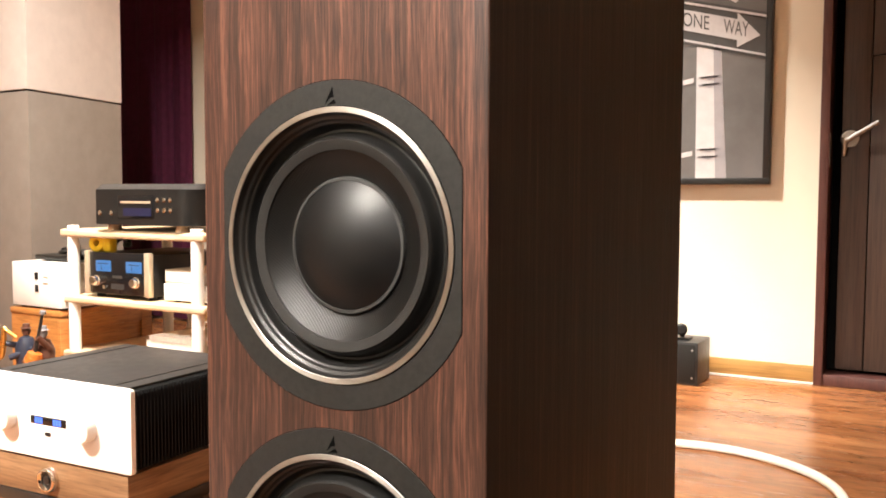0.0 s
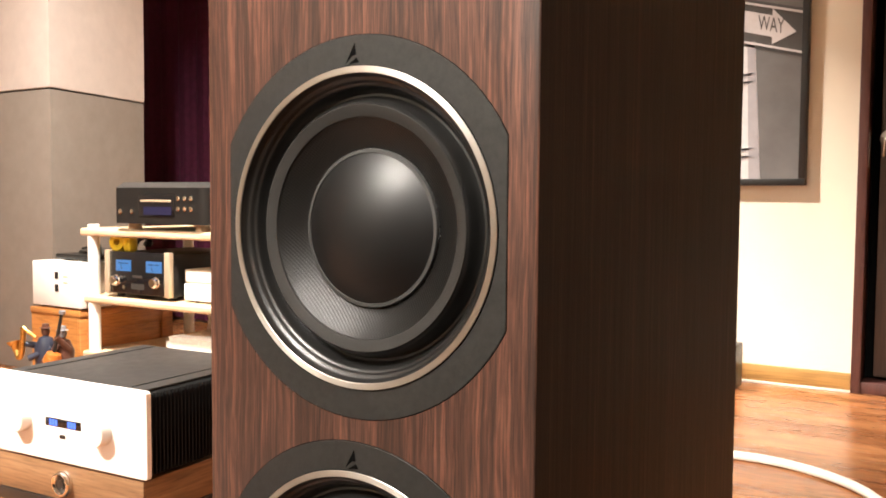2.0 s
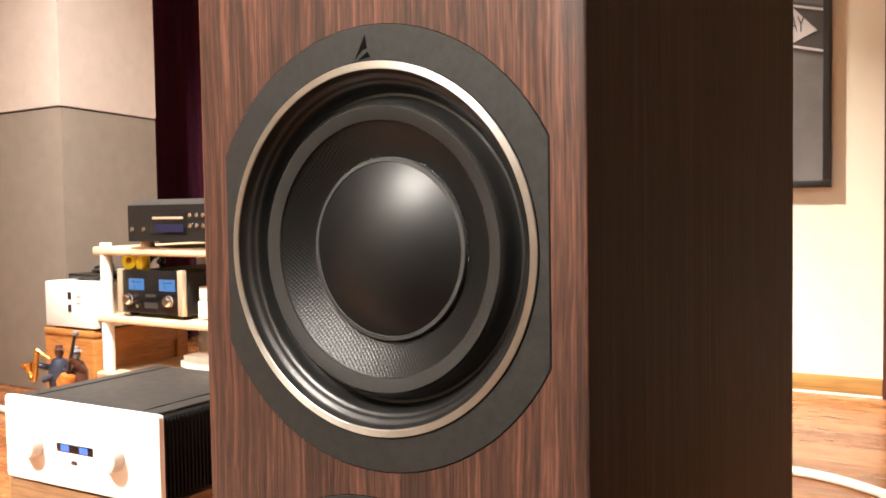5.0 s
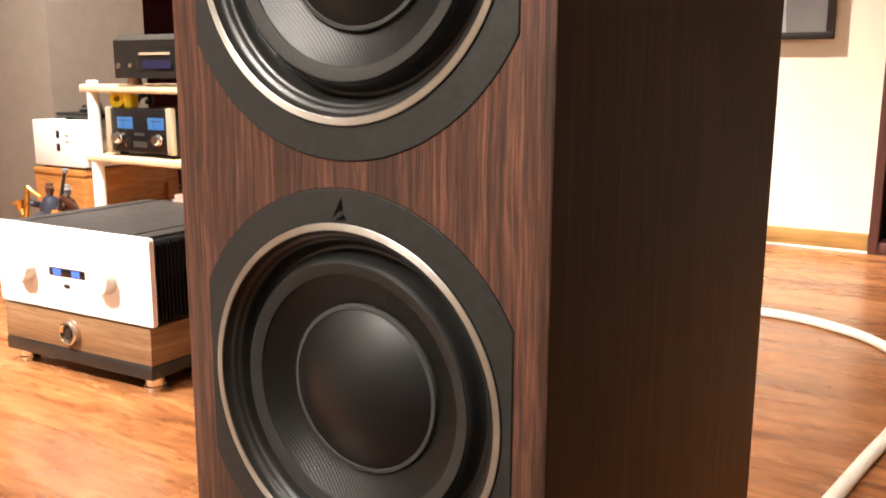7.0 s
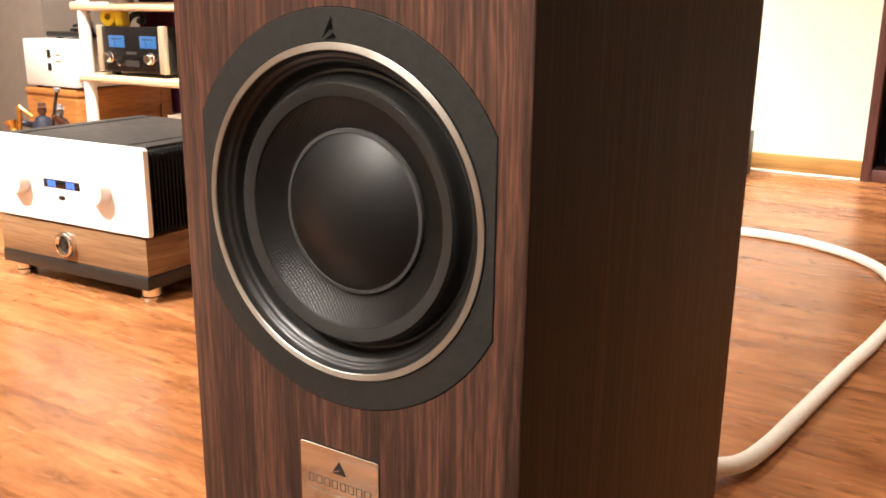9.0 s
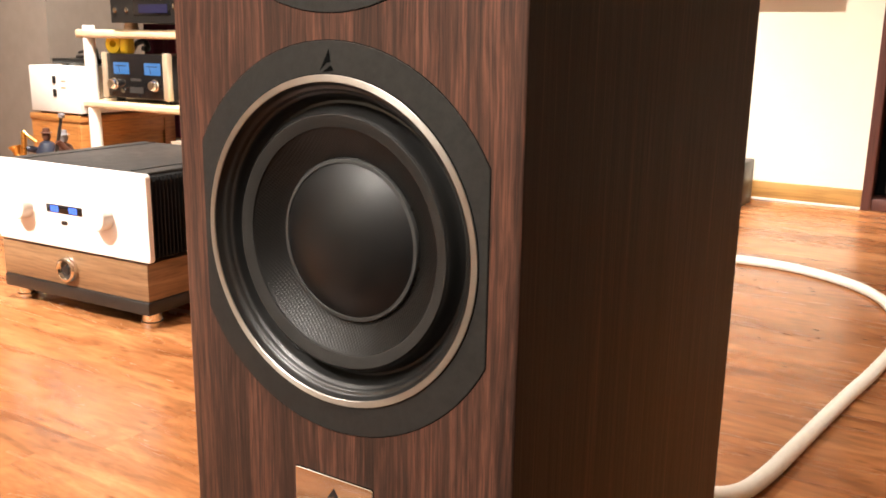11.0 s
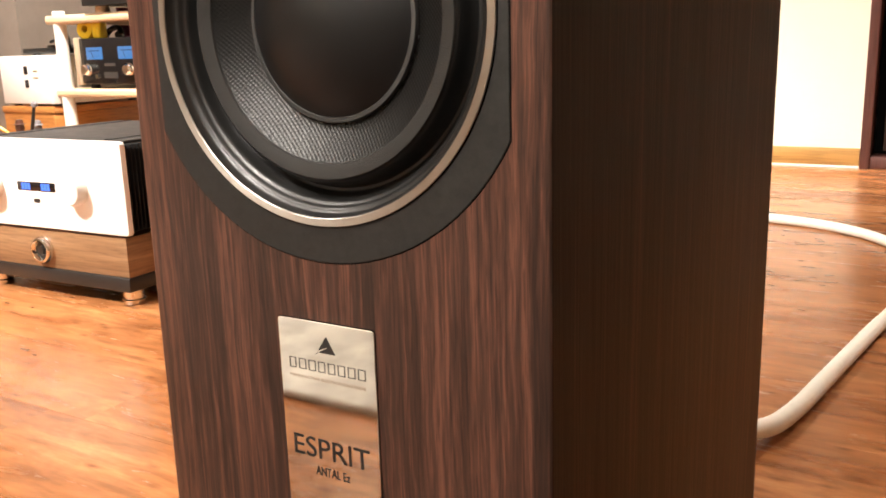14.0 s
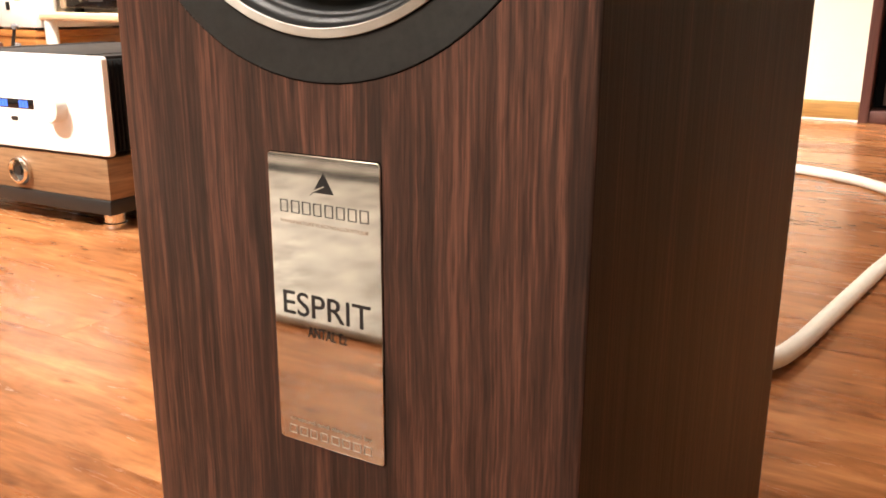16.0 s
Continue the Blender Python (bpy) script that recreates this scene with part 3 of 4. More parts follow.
cab = part("cabinet", bm, [WALNUT_F, WALNUT_SHADED], spk, "striped walnut veneer cabinet, shade put into the side colour", 30)


def flange_outline(r, half, n=28):
    a = math.acos(half / r)
    pts = []
    for lo in (a, math.pi + a):
        for k in range(n + 1):
            t = lo + (math.pi - 2 * a) * k / n
            pts.append((r * math.cos(t), r * math.sin(t)))
    return pts


def ring_plate(outer, r_in, y_back, y_front, bevel, place):
    """A flat plate with the outline and a round hole."""
    own = bmesh.new()
    n = len(outer)
    x0, z0 = place
    cols = []
    rows = ((0, y_back), (0, y_front + bevel), (bevel, y_front), (None, y_front), (None, y_back))
    for inset, y in rows:
        ring = []
        for a, b in outer:
            d = math.hypot(a, b)
            if inset is None:
                s = r_in / d
            else:
                s = (d - inset) / d
            ring.append(own.verts.new((x0 + a * s, y, z0 + b * s)))
        cols.append(ring)
    cols.append(cols[0])
    for a, b in zip(cols, cols[1:]):
        for k in range(n):
            own.faces.new((a[k], a[(k + 1) % n], b[(k + 1) % n], b[k]))
    return own


def dense(points, per=3):
    out = []
    for (a, b), (c, d) in zip(points, points[1:] + points[:1]):
        for k in range(per):
            out.append((a + (c - a) * k / per, b + (d - b) * k / per))
    return out


def woofer(zc):
    w = part("woofer", ring_plate(dense(flange_outline(R, FLAT)), 0.0820, 0.0, -0.0006, 0.0002, (XC, zc)), BLACK_SATIN, spk, "black woofer with a brushed silver ring")
    # Black ring laid round the flange, its colour standing for the dark gap.
    gap = [(a * 1.004, b * 1.004) for a, b in dense(flange_outline(R, FLAT))]
    part("flange_gap", ring_plate(gap, 0.0823, 0.001, -0.0002, 0.0001, (XC, zc)), BLACK_GAP, w)
    c, ax = (XC, 0, zc), (0, -1, 0)
    part("ring_seat", lathe(c, ax, [(0.0824, 0.0004), (0.0824, 0.0011), (0.0819, 0.0011), (0.0819, 0.0004)], 128, closed=True), BLACK_GAP, w)
    part("trim_ring", lathe(c, ax, [(0.0820, 0.0), (0.0820, 0.0015), (0.0818, 0.0017), (0.0789, 0.0017), (0.0786, 0.0014), (0.0786, 0.0), (0.0786, -0.003)], 128), RING_METAL, w, "brushed silver trim ring")
    part("surround", lathe(c, ax, [(0.0787, 0.0012), (0.0782, 0.0002), (0.0775, -0.0014), (0.0768, -0.0024), (0.0760, -0.0028), (0.0753, -0.0032), (0.0747, -0.0044), (0.0742, -0.0053), (0.0736, -0.0056), (0.0731, -0.0060), (0.0725, -0.0074), (0.0717, -0.0096), (0.0707, -0.0114), (0.0695, -0.0124), (0.0683, -0.0122), (0.0673, -0.0110), (0.0664, -0.0088), (0.0657, -0.0066), (0.0650, -0.0048), (0.0645, -0.0038), (0.0640, -0.0032)], 128), BLACK_RUBBER, w, "black rubber surround")
    part("edge_band", lathe(c, ax, [(0.0641, -0.0058), (0.0639, -0.0034), (0.0632, -0.0026), (0.0621, -0.0028), (0.0583, -0.0040), (0.0573, -0.0044), (0.0569, -0.0052)], 128), BLACK_BAND, w)
    part("cone", lathe(c, ax, [(0.0575, -0.0050), (0.0543, -0.0071), (0.0503, -0.0096), (0.0463, -0.0120), (0.0433, -0.0136), (0.0392, -0.0150)], 160), CONE, w, "black woven cone")
    part("collar", lathe(c, ax, [(0.0415, -0.0146), (0.0414, -0.0122), (0.0411, -0.0118), (0.0394, -0.0116), (0.0390, -0.0124)], 128), COLLAR, w, "dark grey dust cap collar")
    # the bead is broken into short glossy runs along the collar
    rnd = random.Random(round(zc * 1000))
    bead = bmesh.new()
    for k in range(150):
        t = math.tau * k / 150
        wet = 0.5 + 0.5 * math.sin(3 * t + zc * 9) * math.sin(t + 1.1)
        if rnd.random() < 0.15 + 0.75 * wet:
            rr = rnd.uniform(0.0003, 0.0007)
            m = pose(XC + 0.0419 * math.cos(t), 0.0137, zc + 0.0419 * math.sin(t)) @ Matrix.Rotation(-t, 4, "Y") @ Matrix.Diagonal((rr, rr, rnd.uniform(0.0006, 0.0013), 1))
            bmesh.ops.create_icosphere(bead, subdivisions=1, radius=1.0, matrix=m)
    part("glue_bead", bead, GLUE, w, "clear glossy glue bead")
    dome = []
    for k in range(25):
        r = 0.0393 * k / 24
        dome.append((r, -0.0121 + 0.0125 * (1 - (r / 0.0393) ** 2)))
    part("dust_cap", lathe(c, ax, dome[::-1], 96), BLACK_DOME, w, "smooth black dust cap")
    # emblem on the flange, its recess put into black colour: a leaning sail and a small foot
    e = zc + 0.0880
    part("emblem", outline([(0.0006, e + 0.0056), (0.0016, e - 0.0004), (-0.0008, e - 0.0008), (-0.0050, e - 0.0046)], "y", -0.0004, -0.0008), BLACK_GAP, w)
    part("emblem", outline([(0.0018, e - 0.0018), (0.0034, e - 0.0042), (-0.0036, e - 0.0052)], "y", -0.0004, -0.0008), BLACK_GAP, w)
    return w


woofer(Z1)
woofer(Z2)

# mirror plate with print
plq = part("name_plate", outline(rounded(-0.0262, 0.0248, 0.2735, 0.3912, 0.0015), "y", 0.0, -0.0010, 0.0003), MIRROR, spk, "polished mirror name plate with black print", 15)
part("plate_gap", outline(rounded(-0.0267, 0.0250, 0.2732, 0.3915, 0.0017), "y", 0.001, -0.0002), BLACK_GAP, plq)
PYF = -0.0012
pc = -0.0007
tri = lambda pts, m=INK: part("emblem", outline(pts, "y", -0.0009, PYF), m, plq, "", 0)
tri([(pc + 0.0006, 0.3852), (pc + 0.0050, 0.3777), (pc - 0.0045, 0.3777)])
tri([(pc - 0.0060, 0.3762), (pc - 0.0045, 0.3776), (pc - 0.0040, 0.3776)])
part("emblem_stroke", outline([(pc - 0.0042, 0.3777), (pc + 0.0010, 0.3802), (pc + 0.0010, 0.3806), (pc - 0.0042, 0.3785)], "y", -0.0012, -0.0014), MIRROR, plq, "", 0)


def bars(name, zc, height, x0, x1, count, material, seed):
    """A maker's mark as a row of plain bars."""
    rnd = random.Random(seed)
    step = (x1 - x0) / count
    for k in range(count):
        a = x0 + step * k + step * 0.12
        b = a + step * rnd.uniform(0.66, 0.74)
        t = height * 0.065
        lo, hi = zc - height / 2, zc + height / 2
        own = outline([(a, lo), (b, lo), (b, lo + t), (a, lo + t)], "y", -0.0009, PYF)
        outline([(a, hi - t), (b, hi - t), (b, hi), (a, hi)], "y", -0.0009, PYF, bm=own)
        outline([(a, lo + t), (a + t, lo + t), (a + t, hi - t), (a, hi - t)], "y", -0.0009, PYF, bm=own)
        outline([(b - t, lo + t), (b, lo + t), (b, hi - t), (b - t, hi - t)], "y", -0.0009, PYF, bm=own)
        part(name, own, material, plq, "", 0)


bars("mark", 0.3712, 0.0048, -0.0215, 0.0205, 8, INK_GREY, 1)
lettering("lettering", "MANUFACTURE ELECTROACOUSTIQUE", (pc, PYF, 0.3652), 0.0015, INK_SOFT, plq, "", 0.0405)
lettering("lettering", "ESPRIT", (pc - 0.0002, PYF, 0.3328), 0.0096, INK, plq, "", 0.0412)
lettering("lettering", "ANTAL Ez", (pc, PYF, 0.3222), 0.0042, INK, plq, "", 0.0185)
lettering("lettering", "created and designed by", (pc, PYF, 0.2830), 0.0022, INK_SOFT, plq, "", 0.0400)
bars("mark", 0.2783, 0.0036, -0.0220, 0.0200, 8, INK_SOFT, 2)

plq.location.z -= 0.008

# white cable on the floor behind it
bm = tube([(-0.90, 1.93, 0.0125), (-0.62, 2.09, 0.0125), (-0.361, 2.168, 0.0125), (-0.184, 2.172, 0.0125), (-0.022, 2.096, 0.0125), (0.083, 1.970, 0.0125), (0.135, 1.79, 0.0125), (0.150, 1.62, 0.0125), (0.132, 1.43, 0.0125), (0.110, 1.285, 0.0125), (0.089, 1.133, 0.0125), (0.071, 0.998, 0.0125), (0.055, 0.885, 0.0130), (0.036, 0.80, 0.019), (0.0, 0.74, 0.034), (-0.04, 0.64, 0.085), (-0.05, 0.50, 0.13), (-0.05, DEPTH + 0.004, 0.15)], 0.0120, 18, 14, ridges=0.05)
solid("power_cable", bm, CABLE, "thick white braided cable lying in a loop on the floor", "cable", place=(0, 1.5, 0))

# ---- amplifier on its walnut case ----
AX0, AX1, AY, AZ0, AZ1 = -1.664, -1.172, 0.850, 0.146, 0.331
amp = thing("amplifier", (-1.43, 1.06, AZ0), "white-fronted amplifier with black heat sinks, on a walnut case", "amplifier")
part("front_plate", outline(rounded(AX0, AX1, AZ0, AZ1, 0.008), "y", AY + 0.0125, AY, 0.003), WHITE_METAL, amp, "thick white metal front plate")
part("body", box(AX0 + 0.03, AX1 - 0.03, AY + 0.0126, 1.275, AZ0 + 0.004, AZ1 - 0.008, 0.002), FIN_BLACK, amp, "black metal body")
part("lid", box(AX0 + 0.026, AX1 - 0.026, AY + 0.0128, 1.27, AZ1 - 0.008, AZ1 - 0.001, 0.002), DARK_METAL, amp, "dark grey metal lid")
part("lid_rail", box(AX1 - 0.075, AX1 - 0.070, AY + 0.03, 1.265, AZ1 - 0.001, AZ1 + 0.0005), BLACK_METAL, amp)
part("lid_rail", box(AX0 + 0.070, AX0 + 0.075, AY + 0.03, 1.265, AZ1 - 0.001, AZ1 + 0.0005), BLACK_METAL, amp)
fin = linked("heat_sink_fin", box(-0.013, 0.013, -0.0017, 0.0017, -0.088, 0.084, 0.0008, 1), FIN_BLACK, 0)
for side in (AX0 + 0.017, AX1 - 0.017):
    for k in range(40):
        ob = new("heat_sink_fin", fin)
        ob.parent = amp
        ob.location = Vector((side, AY + 0.020 + 0.0103 * k, 0.240)) - BASES[amp]
for x, z in ((-1.562, 0.230), (-1.303, 0.232)):
    bm = lathe((x, AY, z), (0, -1, 0), [(0, 0), (0.0290, 0), (0.0292, 0.002), (0.0287, 0.020), (0.0265, 0.024), (0, 0.025)], 40)
    part("knob", bm, KNOB_CREAM, amp, "round white metal knob")
dsp = part("display", box(-1.487, -1.370, AY - 0.001, AY + 0.004, 0.2235, 0.2425, 0.001), GLASS_BLACK, amp, "small black display with blue digits")
for x0 in (-1.472, -1.463, -1.454, -1.412, -1.403, -1.394):
    part("digit", box(x0, x0 + 0.0075, AY - 0.0016, AY - 0.0009, 0.2262, 0.2398), BLUE_SEG, dsp, "", 0)
part("sensor", outline(rounded(-1.440, -1.421, 0.199, 0.208, 0.003), "y", AY + 0.002, AY - 0.001), BLACK_METAL, amp)
for x in (-1.62, -1.24):
    for y in (0.90, 1.22):
        part("foot", rod((x, y, 0.1405), (x, y, AZ0 + 0.006), 0.02, 0.018, 20), BLACK_METAL, amp)

case = thing("walnut_case", (-1.44, 1.06, 0), "walnut power unit with a chrome dial, on chrome feet", "power unit")
part("body", box(-1.664, -1.190, AY + 0.006, 1.26, 0.059, 0.1405, 0.002), BOX_WOOD, case, "walnut veneer body")
part("plinth", box(-1.661, -1.188, AY + 0.002, 1.262, 0.030, 0.0588, 0.002), BLACK_METAL, case, "black plinth")
bm = lathe((-1.436, AY + 0.006, 0.098), (0, -1, 0), [(0.0, 0), (0.0295, 0), (0.030, 0.004), (0.026, 0.013), (0.0225, 0.014), (0.019, 0.009), (0.017, 0.003), (0.0, 0.0025)], 40)
dial = part("dial", bm, CHROME, case, "polished chrome dial")
part("pointer", lathe((-1.436, AY + 0.002, 0.098), (0, -1, 0), [(0.0188, 0.0), (0.0188, 0.0022), (0.010, 0.0015), (0.009, 0.006), (0, 0.007)], 24), BLACK_METAL, dial, "dark centre")
for x in (-1.625, -1.213):
    for y in (0.882, 1.23):
        bm = lathe((x, y, 0), (0, 0, 1), [(0, 0), (0.021, 0), (0.0235, 0.003), (0.0235, 0.010), (0.0205, 0.012), (0.0205, 0.030), (0, 0.030)], 32)
        part("foot", bm, CHROME, case, "chrome foot")

for ob in (amp, case):
    turn = Matrix.Translation((AX1, AY, 0)) @ Matrix.Rotation(radians(2.5), 4, "Z") @ Matrix.Translation((-AX1, -AY, 0))
    ob.matrix_basis = turn @ Matrix.Translation(ob.location)

# ---- rack ----
rack = thing("equipment_rack", (-2.07, 1.85, 0), "open equipment rack with pale maple shelves and white posts", "rack")
RY0, RY1 = 1.61, 2.09
for x in (-2.369, -1.769):
    for y in (1.635, 2.065):
        part("post", rod((x, y, 0), (x, y, 0.634), 0.0205, bevel=0.003, segments=28), WHITE_PAINT, rack, "round white post")
for z0, z1 in ((0.593, 0.621), (0.361, 0.387), (0.165, 0.190)):
    part("shelf", box(-2.415, -1.722, RY0 + 0.002, RY1, z0, z1, 0.008, 3), MAPLE, rack, "pale maple shelf")

# disc player
CX0, CX1, CY, CZ0, CZ1 = -2.215, -1.765, 1.600, 0.642, 0.778
cd = thing("disc_player", (-2.03, 1.78, 0.62), "charcoal metal disc player with a blue display, on the top shelf", "disc player")
pts = [(CX0, 1.98), (CX0, CY + 0.012), (CX0 + 0.012, CY)]
pts += [(CX1 - 0.06 + 0.06 * math.sin(radians(a)), CY + 0.06 - 0.06 * math.cos(radians(a))) for a in range(0, 91, 15)]
pts += [(CX1, 1.98)]
part("body", outline(pts, "z", CZ0, CZ1 - 0.018), CHARCOAL, cd)
lid = [(CX0 + 0.012, 1.975), (CX0 + 0.012, CY + 0.03)] + [(CX1 - 0.06 + 0.05 * math.sin(radians(a)), CY + 0.08 - 0.05 * math.cos(radians(a))) for a in range(0, 91, 15)] + [(CX1 - 0.01, 1.975)]
bm = bmesh.new()
lo = [bm.verts.new((x, y, CZ1 - 0.018)) for x, y in pts]
hi = [bm.verts.new((x, y, CZ1)) for x, y in lid[:2] + [(CX0 + 0.02, CY + 0.03)] + lid[2:]]
for k in range(len(lo)):
    j = (k + 1) % len(lo)
    bm.faces.new((lo[k], lo[j], hi[j], hi[k]))
bm.faces.new(hi)
part("top", bm, DARK_METAL, cd, "bevelled grey metal top")
dw = part("display_window", box(-2.093, -1.923, CY - 0.002, CY + 0.004, 0.664, 0.740, 0.002), GLASS_BLACK, cd, "black window with disc tray and blue display")
part("tray", box(-2.080, -1.938, CY - 0.004, CY - 0.0015, 0.713, 0.721, 0.001), CHAMPAGNE, dw, "pale metal disc tray")
part("blue_display", box(-2.066, -1.936, CY - 0.0032, CY - 0.0018, 0.672, 0.698), BLUE_DIM, dw, "dark blue lit display", 0)
for x in (-1.906, -1.876, -1.848):
    for z in (0.692, 0.725):
        part("button", lathe((x, CY, z), (0, -1, 0), [(0, 0), (0.0075, 0), (0.0075, 0.003), (0.006, 0.004), (0, 0.004)], 16), CHROME, cd, "round chrome button")
for x, r in ((-2.180, 0.009), (-2.124, 0.008)):
    part("button", lathe((x, CY, 0.681), (0, -1, 0), [(0, 0), (r, 0), (r, 0.004), (r * 0.8, 0.005), (0, 0.005)], 16), CHROME, cd, "round chrome button")
for x in (-2.158, -1.838):
    for y in (1.64, 1.93):
        part("foot", rod((x, y, 0.6212), (x, y, CZ0), 0.024, 0.02, 20), MAPLE, cd, "pale wooden foot")

# integrated amplifier with two blue meters
MX0, MX1, MY = -2.294, -1.975, 1.625
mac = thing("meter_amplifier", (-2.14, 1.8, 0.378), "black amplifier with two blue meters and champagne end caps", "amplifier")
part("body", box(MX0 + 0.006, MX1 - 0.004, MY + 0.012, 2.0, 0.391, 0.532, 0.003), BLACK_METAL, mac)
part("front_glass", box(MX0 + 0.022, MX1 - 0.025, MY, MY + 0.0118, 0.395, 0.536, 0.002), GLASS_BLACK, mac, "black glass front")
for x0, x1 in ((MX0, MX0 + 0.021), (MX1 - 0.024, MX1)):
    part("end_cap", box(x0, x1, MY - 0.006, MY + 0.016, 0.391, 0.540, 0.004), CHAMPAGNE, mac, "champagne metal end cap")
for x0, x1 in ((-2.240, -2.164), (-2.090, -2.014)):
    m = part("meter", box(x0, x1, MY - 0.0015, MY + 0.002, 0.470, 0.508, 0.001), BLUE, mac, "blue lit power meter")
    part("meter_scale", outline([(x0 + 0.012, 0.496), (x1 - 0.012, 0.496), (x1 - 0.012, 0.498), (x0 + 0.012, 0.498)], "y", MY - 0.0014, MY - 0.0019), INK, m, "", 0)
    part("needle", outline([(x0 + 0.030, 0.475), (x0 + 0.032, 0.475), (x0 + 0.024, 0.502)], "y", MY - 0.0014, MY - 0.0021), INK, m, "", 0)
for x in (-2.236, -2.040):
    bm = lathe((x, MY, 0.438), (0, -1, 0), [(0, 0), (0.0195, 0), (0.0195, 0.005), (0.016, 0.007), (0.0155, 0.019), (0.013, 0.022), (0, 0.022)], 28)
    part("knob", bm, CHROME, mac, "chrome knob")
part("button", lathe((-2.196, MY, 0.417), (0, -1, 0), [(0, 0), (0.007, 0), (0.006, 0.006), (0, 0.006)], 14), CHROME, mac)
part("mark", outline(rounded(-2.158, -2.108, 0.449, 0.458, 0.002), "y", MY + 0.0005, MY - 0.0008), DARK_METAL, mac, "", 0)
part("info_window", outline(rounded(-2.165, -2.100, 0.411, 0.430, 0.002), "y", MY + 0.0005, MY - 0.0008), DARK_METAL, mac, "", 0)
for x in (-2.27, -2.01):
    for y in (1.67, 1.95):
        part("foot", rod((x, y, 0.3785), (x, y, 0.392), 0.016, 0.014, 16), BLACK_METAL, mac)

mac.location.z += 0.009

# yellow tape roll on the meter amplifier
tape = thing("tape_dispenser", (-2.26, 1.665, 0.532), "bright yellow plastic tape dispenser on the black amplifier", "tape dispenser")
bm = lathe((-2.262, 1.660, 0.5640), (0.25, -1, 0.1), [(0.012, -0.02), (0.029, -0.02), (0.0315, -0.016), (0.0315, 0.016), (0.029, 0.02), (0.012, 0.02)], 32, closed=True)
part("roll", bm, YELLOW, tape, "yellow ring")
part("block", box(-2.228, -2.190, 1.640, 1.680, 0.5325, 0.590, 0.012, 3), YELLOW, tape, "yellow block")

# white box beside it
wb = thing("network_player", (-1.86, 1.72, 0.378), "small white metal audio box on the middle shelf", "audio box")
part("body", box(-1.945, -1.72, 1.655, 1.86, 0.385, 0.440, 0.003), WHITE_METAL, wb)
for x in (-1.905, -1.74):
    part("foot", rod((x, 1.68, 0.3785), (x, 1.68, 0.386), 0.010, 0.010, 12), BLACK_METAL, wb)
wt = thing("small_box", (-1.86, 1.72, 0.440), "small pale metal box stacked on the white one", "audio box")
part("body", box(-1.950, -1.74, 1.665, 1.85, 0.4405, 0.486, 0.003), CHAMPAGNE, wt)
part("front", box(-1.942, -1.748, 1.661, 1.6648, 0.446, 0.481, 0.001), WHITE_METAL, wt)

for ob in (tape, wb, wt):
    ob.location.z += 0.009

# magazines on the low shelf
mags = [(0.190, 0.020, 0.0), (0.2105, 0.018, 0.012), (0.229, 0.022, -0.006), (0.2515, 0.016, 0.008)]
for z, h, dx in mags:
    m = thing("magazine", (-1.88, 1.78, z), "white magazine lying in a stack on the low shelf", "magazine", "stacked magazines")
    part("cover", box(-2.035 + dx, -1.76 + dx, 1.66, 1.90, z + h - 0.0022, z + h, 0.0005), PAPER, m)
    part("pages", box(-2.033 + dx, -1.762 + dx, 1.662, 1.898, z + 0.0001, z + h - 0.0023), PAPER, m)
# white vases standing behind the rack
for x, y in ((-2.20, 2.03), (-2.05, 2.02)):
    bm = lathe((x, y, 0.190), (0, 0, 1), [(0, 0), (0.035, 0), (0.025, 0.03), (0.018, 0.08), (0.03, 0.13), (0.034, 0.15), (0, 0.15)], 24)
    solid("white_vase", bm, WHITE_PAINT, "slim white vase on the low shelf", "vase", "white vases", place=(x, y, 0.190))

# ---- wooden chest with the white amplifier ----
HX0, HX1, HY0, HY1, HZ = -2.678, -2.405, 1.60, 2.02, 0.330
chest = thing("wooden_chest", (-2.52, 1.8, 0), "orange cedar chest with a sunk side panel", "chest")
part("top", box(HX0 - 0.004, HX1 + 0.004, HY0 - 0.004, HY1, HZ - 0.022, HZ, 0.003), ORANGE_WOOD, chest)
part("body", box(HX0, HX1 - 0.012, HY0, HY1 - 0.004, 0.0, HZ - 0.0222), ORANGE_WOOD, chest)
for y0, y1 in ((HY0, HY0 + 0.07), (HY1 - 0.055, HY1 - 0.004)):
    part("side_stile", box(HX1 - 0.0119, HX1, y0, y1, 0.0, HZ - 0.0225, 0.002), ORANGE_WOOD, chest)
part("side_rail", box(HX1 - 0.0119, HX1, HY0 + 0.0705, HY1 - 0.0555, HZ - 0.075, HZ - 0.0225, 0.002), ORANGE_WOOD, chest)
part("side_rail", box(HX1 - 0.0119, HX1, HY0 + 0.0705, HY1 - 0.0555, 0.0, 0.06, 0.002), ORANGE_WOOD, chest)

wa = thing("white_amplifier", (-2.53, 1.8, HZ), "white metal amplifier with two dark slots, on the wooden chest", "amplifier")
WX0, WX1, WZ0, WZ1 = -2.668, -2.395, HZ + 0.008, 0.497
part("body", box(WX0, WX1, 1.598, 1.98, WZ0, WZ1, 0.004), WHITE_METAL, wa)
for z0, z1 in ((0.437, 0.463), (0.392, 0.418)):
    part("slot", box(-2.535, -2.517, 1.5955, 1.600, z0, z1, 0.001), BLACK_METAL, wa, "dark slot")
for z in (0.425, 0.447):
    part("mark", box(-2.490, -2.462, 1.5968, 1.599, z - 0.003, z + 0.003, 0.0005), CHAMPAGNE, wa)
for x in (WX0 + 0.03, WX1 - 0.03):
    for y in (1.63, 1.94):
        part("foot", rod((x, y, HZ + 0.0002), (x, y, WZ0 + 0.001), 0.014, 0.014, 14), BLACK_METAL, wa)
